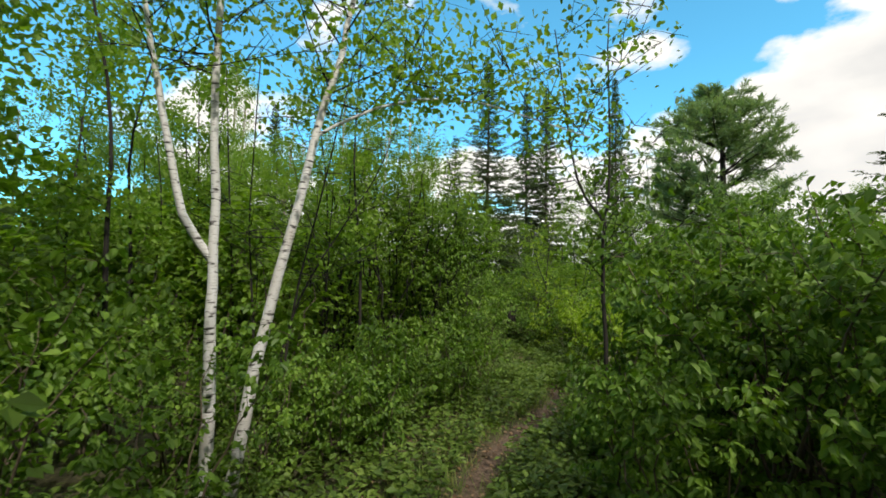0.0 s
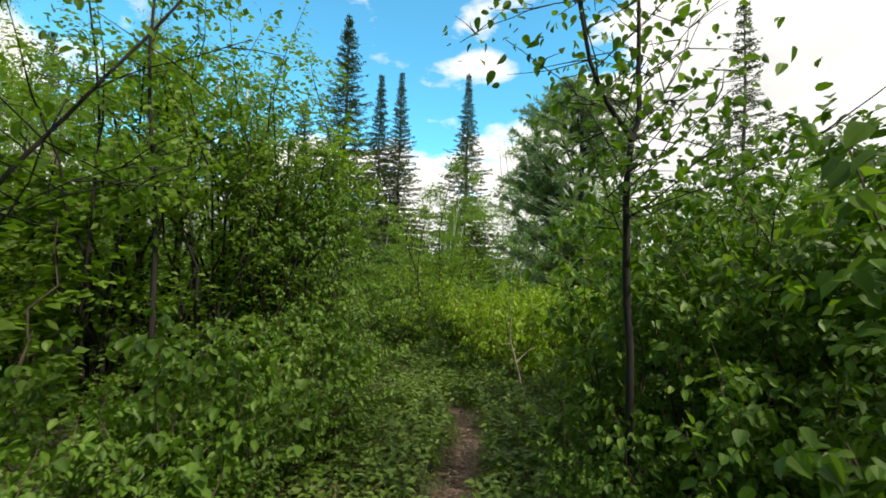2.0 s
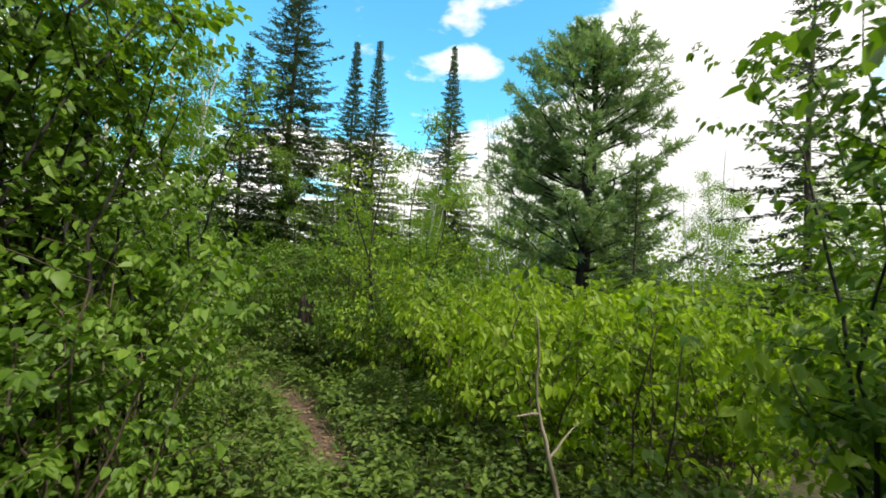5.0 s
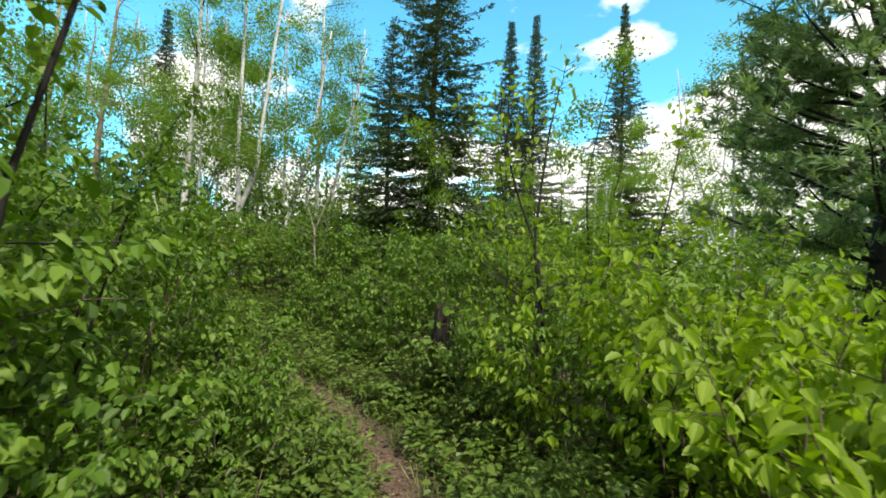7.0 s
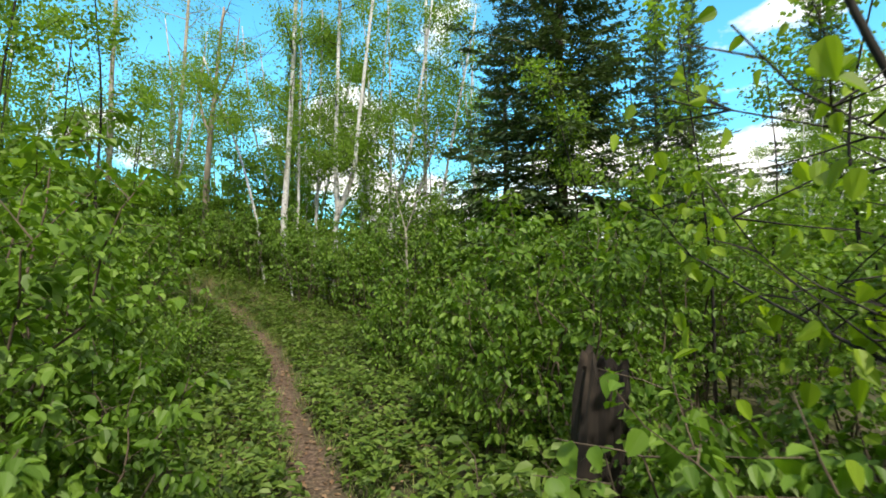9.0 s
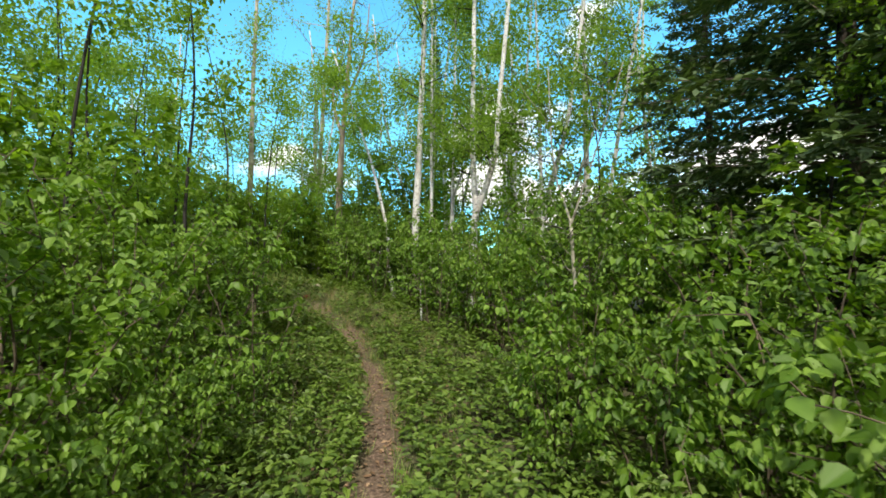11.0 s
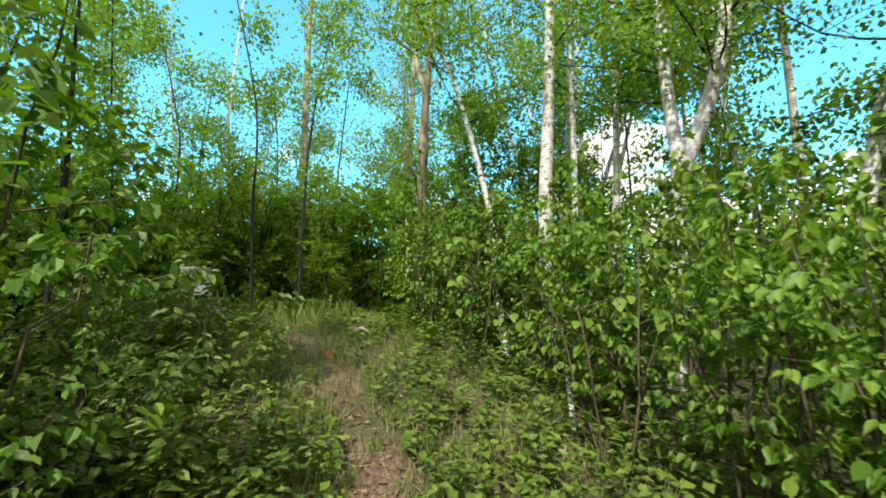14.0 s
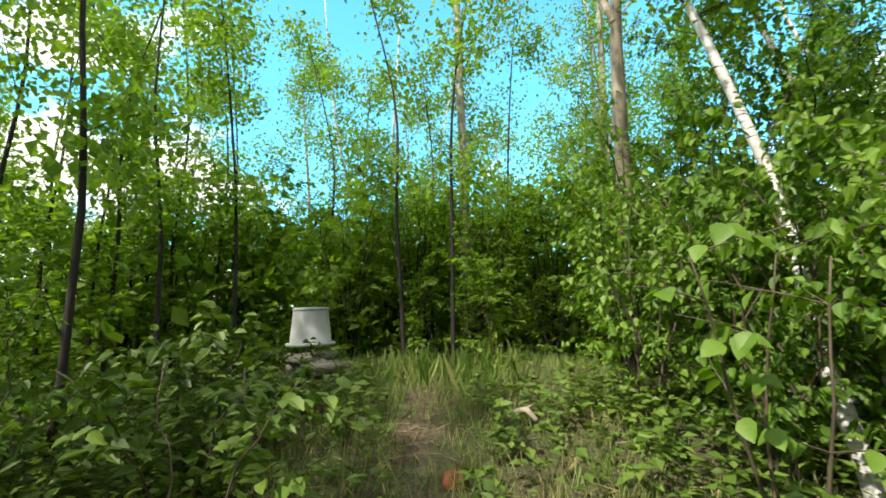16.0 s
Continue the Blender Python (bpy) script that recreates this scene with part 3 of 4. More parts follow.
# low plants and bushes to the near side of the start
plant(BRAMBLE, -3, 3.6, -0.95, -2.1, 20, 0.4, 0.7, "brambles by the trail", 1, 0.7, 0.9)
plant(HAZEL, -3, 3.4, -2.3, -4.0, 22, 1.4, 1.9, "hazel shrubs by the trail", 2, 1.5)
plant(FARBUSH, -3, 7, -3.0, -8, 30, 2.0, 2.9, "bushes in the wood", 3, 2.4)
plant(HAZEL, 2.8, 6.4, -0.75, -2.0, 16, 0.8, 1.25, "hazel shrubs by the trail", 4, 1.5)
plant(ALDER, 6.0, 8.8, -2.0, -3.6, 9, 4.0, 5.0, "alder bushes", 5, 4.2)
plant(TALL, 6.6, 8.6, -1.9, -2.6, 5, 3.0, 3.5, "tall bushes by the trail", 6, 3.8)
plant(BUSH, 6.8, 9.5, -1.15, -1.7, 7, 1.2, 1.8, "bushes by the trail", 61, 2.1)
plant(BUSH, 9.5, 13.0, -1.45, -3.0, 18, 1.45, 2.0, "bushes by the trail", 7, 2.1)
plant(HAZEL, 9.0, 17.0, -0.9, -1.4, 20, 0.8, 1.25, "hazel shrubs by the trail", 8, 1.5)
plant(BUSH, 12.5, 18.5, -1.4, -3.4, 24, 1.6, 2.3, "bushes by the trail", 9, 2.1)
plant(BRAMBLE, 16.5, 22.0, -0.75, -2.0, 26, 0.45, 0.8, "brambles by the trail", 10, 0.7, 0.7)
plant(FARBUSH, 2, 21, -4.2, -9, 30, 2.6, 3.8, "bushes in the wood", 11, 2.4)
# low growth that crowds the edges of the trail
plant(BRAMBLE, 3.6, 17.5, -0.6, -1.1, 44, 0.3, 0.6, "brambles by the trail", 71, 0.7, 0.56)
plant(BRAMBLE, 7.0, 12.5, 0.65, 1.15, 22, 0.3, 0.6, "brambles by the trail", 72, 0.7, 0.6)
plant(BRAMBLE, 12.5, 17.5, 0.95, 1.4, 16, 0.3, 0.55, "brambles by the trail", 76, 0.7, 0.9)
plant(HAZEL, 3.0, 5.0, -0.95, -1.7, 12, 0.7, 1.05, "hazel shrubs by the trail", 73, 1.5, 0.9)
plant(BUSH, 0.6, 3.4, -1.3, -2.6, 9, 1.1, 1.6, "bushes by the trail", 74, 2.1)
plant(HAZEL, 4.2, 6.2, 0.65, 1.1, 8, 0.5, 0.75, "hazel shrubs by the trail", 75, 1.5, 0.6)
# the other side
plant(HAZEL, -3, 2.6, 1.8, 3.0, 15, 1.2, 1.7, "hazel shrubs by the trail", 12, 1.5)
plant(BUSH, -2, 4.5, 2.2, 4.2, 14, 2.0, 2.6, "bushes by the trail", 121, 2.1)
plant(BUSH, 3.0, 6.6, 1.5, 3.6, 18, 2.1, 2.8, "bushes by the trail", 13, 2.1)
plant(HAZEL, 2.4, 6.2, 0.95, 1.6, 11, 0.8, 1.25, "hazel shrubs by the trail", 14, 1.5)
plant(FARBUSH, -3, 6, 4.2, 9, 18, 2.2, 3.0, "bushes in the wood", 15, 2.4)
plant(YOUNG, 7.6, 11.0, 1.1, 3.4, 20, 1.25, 1.6, "young shrubs in the clearing", 161, 1.4)
plant(YOUNG, 6.2, 11.4, 0.8, 6.5, 46, 1.05, 1.5, "young shrubs in the clearing", 16, 1.4)
plant(FARBUSH, 6.0, 15.0, 5.5, 13.0, 30, 1.4, 2.0, "bushes in the wood", 17, 2.4)
plant(BUSH, 10.2, 13.5, 1.4, 4.0, 14, 1.3, 1.9, "bushes by the trail", 18, 2.1)
plant(HAZEL, 10.5, 16.5, 0.85, 2.2, 24, 0.85, 1.3, "hazel shrubs by the trail", 19, 1.5)
plant(BUSH, 13.0, 18.5, 2.0, 3.5, 12, 1.6, 2.2, "bushes by the trail", 20, 2.1)
plant(FARBUSH, 13.0, 19.5, 3.4, 7.0, 16, 1.7, 2.4, "bushes in the wood", 201, 2.4)
plant(BIGHAZEL, 16.8, 22.6, 1.6, 3.0, 20, 1.5, 2.0, "hazel shrubs by the trail", 21, 1.9)
plant(FARBUSH, 23.0, 24.4, -4.5, 3.5, 14, 1.0, 1.5, "bushes behind the clearing", 223, 2.4)
plant(ALDER, 23.0, 24.8, -4.5, 3.5, 9, 2.6, 3.3, "bushes behind the clearing", 22, 4.2)
plant(FARBUSH, 24.2, 26.0, -6.5, 5.0, 14, 1.5, 2.1, "bushes behind the clearing", 225, 2.4)
plant(FARBUSH, 6, 17, 8.5, 13.5, 16, 2.2, 3.0, "bushes in the wood", 227, 2.4)
plant(FARBUSH, 4, 17, 12.5, 19, 20, 2.2, 3.4, "bushes in the wood", 226, 2.4)
plant(FARBUSH, 24.4, 29.0, -7.0, 6.0, 30, 2.4, 3.4, "bushes behind the clearing", 221, 2.4)
plant(FARBUSH, 17, 26, -2.6, -4.5, 14, 1.0, 1.6, "bushes in the wood", 224, 2.4)
plant(FARBUSH, 17, 26, -3.0, -9.0, 22, 2.4, 3.4, "bushes in the wood", 222, 2.4)
plant(FARBUSH, 12, 24, 6.5, 13, 18, 2.2, 3.2, "bushes in the wood", 23, 2.4)
# tall bushes out of view on the sun side, added to shade the start
plant(FARBUSH, -8, -2.0, 2.0, 6, 12, 3.0, 4.4, "bushes in the wood", 241, 2.4)
plant(FARBUSH, -9, -3.5, -5, 5, 14, 2.0, 3.0, "bushes in the wood", 24, 2.4)
for x, y, h in [(1.75, 4.7, 1.9), (2.15, 4.1, 2.0), (1.75, 3.6, 1.3), (-3.15, 17.75, 1.5), (-2.6, 17.6, 1.6), (-3.9, 18.1, 1.5), (-5.7, 18.75, 1.5), (-6.3, 19.1, 1.7), (-5.0, 18.7, 1.6), (-6.9, 19.4, 1.6)]:
    tagged(put(BIGHAZEL[0], x, y, 70 * x, h / 1.9), group="hazel shrubs by the trail")
for k, (x, y, h) in enumerate([(-10.5, 15.5, 2.2), (-10.7, 16.4, 2.3), (-10.6, 17.0, 2.0), (-10.5, 17.75, 2.2), (-10.4, 18.4, 2.3), (-10.1, 19.1, 2.2), (-9.8, 19.8, 2.1), (-9.0, 20.0, 2.3), (-7.6, 19.15, 1.5), (-12.4, 15.8, 3.0), (-12.4, 17.3, 2.9), (-12.2, 18.7, 2.9), (-11.7, 20.2, 2.8)]):
    tagged(put(FARBUSH[k % 3], x, y, 77 * k, h / 2.4), group="bushes behind the clearing")
for k, (x, y, h) in enumerate([(-9.7, 17.6, 2.3), (-9.9, 18.5, 2.6), (-9.3, 19.2, 2.5), (-10.4, 16.6, 2.5), (-10.8, 17.5, 2.9), (-10.9, 18.6, 3.0), (-10.4, 19.7, 2.9), (-8.7, 19.9, 2.6), (-10.9, 15.4, 2.8), (-11.2, 14.3, 2.9),
                               (-9.6, 20.9, 3.0), (-12.1, 16.4, 3.1), (-12.2, 18.0, 3.2), (-12.0, 19.6, 3.2)]):
    tagged(put(THICK[k % 2], x, y, 67 * k, h / 3.0), group="dense bushes behind the clearing")
# unseen alders behind the start, added to cast shade over its undergrowth
for k, (x, y, h) in enumerate([(1.0, -1.9, 6.2), (1.9, -1.4, 6.0), (-1.2, -2.5, 6.0), (2.9, -0.7, 5.6), (-2.0, 0.7, 4.8), (-3.0, 1.4, 4.8), (-2.2, -2.4, 4.4), (3.1, 0.1, 4.5), (-1.7, -0.7, 4.4), (-2.8, -0.1, 4.6), (-3.7, 0.5, 4.6)]):
    tagged(put(ALDER[k % 2], x, y, 47 * k, h / 4.2), group="alder bushes")
for k, (x, y, h) in enumerate([(-7.5, 19.6, 3.0), (-6.9, 20.2, 3.4), (-6.2, 20.3, 3.0)]):
    tagged(put(TALL[k % 2], x, y, 60 * k, h / 3.8), group="tall bushes by the birches")
for k, (x, y, h) in enumerate([(-6.35, 18.4, 1.45), (-5.6, 18.45, 1.35), (-4.7, 18.35, 1.3), (-6.9, 18.75, 1.6)]):
    tagged(put(BIGHAZEL[1 + k % 2], x, y, 85 * k, h / 1.9), group="hazel shrubs by the trail")
for k, (x, y, h) in enumerate([(1.64, 12.15, 0.9), (1.85, 12.3, 1.0)]):
    tagged(put(HAZEL[k], x, y, 50 * k, h / 1.5), group="hazel shrubs by the trail")
for k, (x, y, h) in enumerate([(-3.0, 20.4, 2.6), (-2.0, 19.4, 2.3), (-1.7, 18.3, 2.1), (-0.8, 19.2, 2.3), (-2.8, 22.0, 2.9), (-4.4, 21.0, 2.7), (-1.4, 20.6, 2.6), (2.5, 14.8, 1.5), (2.2, 15.6, 1.6), (3.1, 15.2, 1.5), (2.9, 14.2, 1.4)]):
    tagged(put(BUSH[k % 3], x, y, 50 * k, h / 2.1), group="bushes in the wood")
for k, (x, y, h) in enumerate([(0.15, 8.55, 3.0), (-0.2, 7.8, 3.1), (-0.25, 9.3, 2.3), (-0.6, 8.5, 3.4), (2.7, 5.2, 2.7), (3.3, 4.7, 2.8), (3.0, 6.1, 2.6), (3.9, 5.5, 2.9), (2.5, 4.4, 2.5)]):
    tagged(put(TALL[k % 2], x, y, 71 * k, h / 3.8), group="tall bushes by the trail")
for x, y, h in [(-5.6, 15.5, 1.25), (-4.9, 15.0, 1.4), (-5.3, 14.6, 1.5)]:
    tagged(put(BUSH[1], x, y, 110 * x, h / 2.1), group="bushes by the trail")
for x, y, h in [(1.75, 12.1, 0.6), (1.15, 12.2, 0.5), (1.75, 12.5, 0.6), (-6.45, 15.95, 0.6), (-6.9, 15.8, 0.65), (1.2, 12.2, 0.62), (1.5, 12.25, 0.6), (-7.5, 15.9, 0.5), (-7.2, 16.1, 0.45), (-7.35, 16.35, 0.4), (-7.5, 16.75, 0.3), (-6.5, 16.1, 0.75), (-7.0, 16.3, 0.55), (1.15, 12.0, 0.6), (1.0, 12.1, 0.75), (1.6, 11.95, 0.8), (1.35, 11.85, 0.6)]:
    tagged(put(BRAMBLE[1], x, y, 90 * x, h / 0.7), group="brambles by the trail")
for kind in (HAZEL, BIGHAZEL, FARBUSH, THICK, TALL, ALDER, YOUNG, BUSH, BRAMBLE):
    for ob in kind:
        discard(ob)

# ---- trees that stand alone ----
def stand(ob, x, y, turn=0.0, sink=0.0):
    ob.matrix_basis = pose(x, y, land(x, y) - sink, 0, 0, turn)
    return ob


stand(make_tree("birch_tree", 101, [
    ([(-0.03, 0, -0.15), (0.0, 0, 0.9), (0.01, 0, 1.66), (0.0, -0.01, 3.1), (0.1, 0.1, 5.6)], 0.043, 0.012),
    ([(0.0, 0, 1.6), (-0.13, -0.08, 1.88), (-0.27, -0.17, 2.6), (-0.36, -0.23, 3.1), (-0.5, -0.4, 4.6)], 0.028, 0.009),
    ([(0.07, 0.03, -0.15), (0.2, 0.09, 0.9), (0.35, 0.17, 1.72), (0.52, 0.33, 2.7), (0.66, 0.46, 3.5), (0.9, 0.7, 5.2)], 0.043, 0.012),
    ([(0.5, 0.3, 2.45), (1.0, 0.5, 2.75), (1.6, 0.6, 2.8), (2.4, 0.6, 2.55)], 0.012, 0.004)],
    22, 2.6, 1.3, 7000, 0.056, M_BIRCH, M_BIRCHLEAF, "white-barked twin birch tree forked low beside the trail", "birch tree", sides=12), -1.50, 2.66)

stand(make_tree("sapling", 102, [
    ([(0, 0, -0.1), (0.02, 0.0, 0.9), (-0.02, 0.02, 1.7), (0.0, 0.0, 2.15)], 0.022, 0.015),
    ([(0.0, 0.0, 2.12), (-0.22, 0.05, 2.5), (-0.4, 0.1, 3.9)], 0.016, 0.005),
    ([(0.0, 0.0, 2.12), (0.08, 0.02, 2.5), (0.12, 0.1, 4.0)], 0.017, 0.005)],
    10, 1.5, 0.9, 900, 0.06, M_DARKBARK, M_HAZEL, "slim dark forked sapling with sparse leaves", "sapling", ratio=0.65, fine=2), 1.22, 3.97)

stand(make_tree("sapling", 103, [
    ([(0, 0, -0.1), (-0.02, 0.0, 0.9), (-0.06, 0.0, 1.5), (-0.28, 0.0, 2.1), (-0.45, 0.05, 2.9)], 0.021, 0.006),
    ([(0.06, 0.02, -0.1), (-0.01, 0.0, 0.95), (-0.1, 0.0, 1.55), (-0.06, 0.0, 2.2), (0.06, 0.0, 3.0)], 0.021, 0.006),
    ([(-0.01, 0.0, 1.0), (-0.3, 0.4, 1.2), (-0.5, 0.85, 1.42)], 0.008, 0.003),
    ([(0.0, 0.0, 0.98), (0.45, 0.0, 1.08), (0.9, -0.05, 1.3)], 0.008, 0.003)],
    9, 0.9, 0.75, 620, 0.068, M_DARKBARK, M_YELLOW, "dark twin-stemmed sapling hung with yellow-green leaves", "sapling", ratio=0.66, fine=2, hang=0.9), 2.22, 11.75)
stand(make_tree("sapling", 104, [
    ([(0, 0, -0.1), (0.1, 0.0, 0.7), (0.35, 0.0, 1.4), (0.6, 0.1, 2.4)], 0.014, 0.005)], 10, 0.5, 0.55, 300, 0.055, M_DARKBARK, M_YELLOW, "slim leaning sapling with yellow-green leaves", "sapling", ratio=0.64, fine=2), 2.45, 10.95)
stand(make_tree("sapling", 105, [
    ([(0, 0, -0.1), (0.02, 0.0, 0.8), (0.0, 0.0, 1.75)], 0.022, 0.016),
    ([(0.0, 0.0, 1.7), (-0.18, 0.05, 2.3), (-0.25, 0.1, 3.4)], 0.012, 0.004),
    ([(0.0, 0.0, 1.7), (0.22, 0.02, 2.3), (0.5, 0.1, 3.2)], 0.012, 0.004)],
    9, 0.8, 1.0, 420, 0.065, M_ASPEN, M_HAZEL, "pale slim sapling forked in a Y", "sapling", ratio=0.65, fine=2), -1.25, 16.6)

stand(make_tree("sapling", 106, [
    ([(0, 0, -0.1), (0.08, 0.0, 1.0), (0.3, 0.0, 2.1), (0.62, 0.1, 3.6)], 0.015, 0.005),
    ([(-0.08, 0.1, -0.1), (0.0, 0.1, 0.9), (0.3, 0.2, 1.7), (0.75, 0.35, 2.5), (1.0, 0.4, 3.2)], 0.013, 0.004),
    ([(-0.1, -0.05, -0.1), (-0.2, -0.1, 1.2), (-0.2, -0.2, 2.2), (-0.1, -0.3, 3.4)], 0.012, 0.004)],
    7, 1.1, 1.2, 620, 0.055, M_DARKBARK, M_BIRCHLEAF, "dark arching sapling with sparse small leaves", "sapling", ratio=0.66, fine=1), -1.62, 3.95)

# birch grove at the top of the trail
BIRCHES = [
    (-5.57, 19.45, [([(0, 0, -0.2), (0.02, 0.0, 1.5), (0.1, 0.05, 3.5), (0.25, 0.1, 8.5)], 0.10, 0.04), ([(0.3, 0.1, -0.2), (0.33, 0.12, 2.0), (0.3, 0.2, 7.5)], 0.045, 0.02)], "thick white birch tree with black knots"),
    (-4.95, 19.75, [([(0, 0, -0.2), (0.03, 0.1, 1.6), (0.1, 0.1, 3.0), (0.0, 0.3, 7.0)], 0.055, 0.02)], "slim pale birch with peeling bark"),
    (-4.15, 19.3, [([(0, 0, -0.2), (0.05, 0.05, 1.2), (0.08, 0.1, 1.9), (-0.1, 0.3, 3.5), (-0.2, 0.6, 8.0)], 0.09, 0.035), ([(0.08, 0.1, 1.8), (0.4, 0.2, 2.8), (0.5, 0.25, 4.0), (0.9, 0.4, 8.0)], 0.07, 0.03)], "white birch tree forked above the bushes"),
    (-3.2, 19.8, [([(0, 0, -0.2), (0.25, 0.1, 1.8), (0.7, 0.2, 3.6), (1.1, 0.4, 7.0)], 0.07, 0.02)], "leaning white birch tree"),
    (-2.6, 21.0, [([(0, 0, -0.2), (0.05, 0.1, 2.0), (0.0, 0.2, 8.5)], 0.09, 0.03), ([(0.2, 0, -0.2), (0.5, 0.1, 2.5), (1.3, 0.2, 7.0)], 0.06, 0.02)], "white birch tree with two stems"),
    (-5.38, 18.66, [([(0, 0, -0.2), (-0.25, 0.1, 0.6), (-0.55, 0.35, 1.4), (-0.85, 0.25, 2.6), (-1.15, 0.1, 3.6), (-1.9, 0.0, 5.4)], 0.042, 0.018)], "thin leaning white birch over the bushes"),
]
for k, (x, y, lines, label) in enumerate(BIRCHES):
    stand(make_tree("birch_tree", 110 + k, lines, 15, 2.4, 1.7, 8500, 0.056, M_BIRCH, M_BIRCHLEAF, label, "birch tree", sides=10), x, y)

stand(make_tree("aspen_tree", 121, [([(0, 0, -0.2), (0.05, 0, 2.5), (0.1, 0.0, 4.0), (0.3, 0.1, 9.5)], 0.11, 0.04), ([(0.08, 0, 3.0), (-0.35, 0.1, 4.2), (-0.5, 0.2, 6.5)], 0.06, 0.02)],
                24, 2.2, 1.7, 6500, 0.065, M_ASPEN, M_BIRCHLEAF, "tall grey aspen tree with thin spring leaves", "aspen tree"), -11.1, 21.4)
stand(make_tree("aspen_tree", 122, [([(0, 0, -0.2), (0.05, 0, 2.5), (0.05, 0.0, 5.0), (0.1, 0.1, 10.0)], 0.085, 0.03)],
                22, 2.0, 1.4, 5500, 0.06, M_ASPEN, M_BIRCHLEAF, "pale straight aspen tree behind the clearing", "aspen tree"), -9.8, 18.3)

stand(make_tree("dead_tree", 123, [([(0, 0, -0.2), (0.05, 0, 2.5), (0.15, 0.0, 4.2), (0.35, 0.1, 7.0)], 0.10, 0.03), ([(0.12, 0, 3.6), (-0.35, 0.1, 4.6), (-0.3, 0.2, 6.2)], 0.05, 0.012), ([(0.2, 0, 4.4), (0.7, 0.1, 5.4), (0.9, 0.1, 6.6)], 0.04, 0.01)],
                7, 1.2, 2.6, 0, 0.06, M_DEADWOOD, M_BIRCHLEAF, "bare grey-brown dead tree with broken branches", "dead tree"), -8.0, 19.5)

stand(make_spruce("spruce_tree", 131, 10.2, 2.6, 0.8, "tall dark green spruce with drooping boughs", 0.25, 9, 1.0, 1.1), 0.96, 17.8)
stand(make_spruce("spruce_tree", 132, 7.8, 2.3, 0.4, "dark green spruce with full drooping boughs", 0.28, 8, 0.9, 1.15), -0.4, 20.6)
slim = make_spruce("spruce_tree", 133, 16.5, 4.4, 1.2, "slim pointed spruce standing over the bushes", 0.40, 9, 0.62, 2.2, 1.25)
slim.matrix_basis = pose(4.9, 35.2, -2.2)
copy_thing(slim, pose(6.4, 35.0, -1.9, 0, 0, 120))
copy_thing(slim, pose(11.4, 34.0, -1.6, 0, 0, 50))
copy_thing(slim, pose(-13.0, 30.0, -5.0, 0, 0, 220))
stand(make_spruce("spruce_tree", 134, 9.6, 2.0, 0.9, "ragged tall spruce with thin lower boughs", 0.36, 6, 0.7, 1.5), 11.5, 11.6)
stand(make_spruce("young_spruce", 135, 3.7, 0.75, 0.3, "young light green spruce in the bushes", 0.22, 6, 0.7), 7.4, 12.2)
stand(make_pine("pine_tree", 141, 7.9, 2.5, "broad white pine with soft blue-green needles"), 8.3, 14.9)

# ---- saplings and far trees ----
SAPLING = [make_tree("sapling", 150 + k, [([(0, 0, -0.2), (0.05, 0.05, 1.5), (0.1, -0.05, 3.0), (0.15 + 0.2 * k, 0.1, 5.0)], 0.028, 0.006)], 4, 1.6, 0.9, 1700, 0.068, M_DARKBARK, M_BIRCHLEAF,
                     "slim young tree with light green leaves", "sapling", sides=5) for k in range(3)]
ASPEN = [make_tree("aspen_tree", 160 + k, [([(0, 0, -0.2), (0.1, 0.05, 3.0), (0.2, -0.1, 6.0), (0.2 + 0.3 * k, 0.2, 10.0)], 0.11, 0.02)], 6, 2.0, 2.3, 3000, 0.11, M_ASPEN, M_BIRCHLEAF,
                   "tall aspen tree in light spring leaf", "aspen tree", sides=5) for k in range(2)]
FULL = [make_tree("birch_clump", 170 + k, [
    ([(0, 0, -0.2), (0.1, 0.05, 2.5), (0.2, -0.1, 5.5), (0.2 + 0.3 * k, 0.2, 9.0)], 0.08, 0.015),
    ([(0.2, 0.1, -0.2), (0.7, 0.25, 2.5), (1.5, 0.35, 5.0), (2.0, 0.3, 7.6)], 0.065, 0.012),
    ([(-0.2, -0.1, -0.2), (-0.6, -0.1, 2.5), (-1.2, -0.5, 5.0), (-1.5, -0.8, 8.0)], 0.06, 0.012)],
    6, 1.4, 1.9, 9000, 0.08, M_BIRCH, M_BIRCHLEAF, "clump of pale birch stems with an airy green crown", "birch clump", sides=5) for k in range(2)]
plant(SAPLING, -3, 6.5, -2.4, -8, 30, 4.2, 6.2, "saplings in the wood", 31, 5.0)
plant(SAPLING, -2, 6.0, 3.5, 9, 7, 2.6, 3.6, "saplings in the wood", 32, 5.0)
plant(SAPLING, 9, 18.0, -3.2, -9, 16, 3.6, 5.4, "saplings in the wood", 33, 5.0)
plant(SAPLING, 17.5, 24.0, -1.8, -5, 22, 3.6, 5.6, "saplings in the wood", 34, 5.0)
plant(SAPLING, 13, 22, 2.8, 8, 14, 3.2, 5.0, "saplings in the wood", 35, 5.0)
plant(SAPLING, 23, 27, -4, 5, 12, 3.8, 5.4, "saplings in the wood", 36, 5.0)
plant(ASPEN, -6, 8, -9, -20, 12, 6, 9, "aspen trees in the wood", 37, 10.0)
plant(ASPEN, 8, 20, -10, -20, 8, 6, 9, "aspen trees in the wood", 38, 10.0)
plant(ASPEN, -2, 20, 20, 34, 12, 5.5, 8, "aspen trees in the wood", 39, 10.0)
plant(ASPEN, 28, 32, -12, 16, 7, 5.5, 8, "aspen trees in the wood", 40, 10.0)
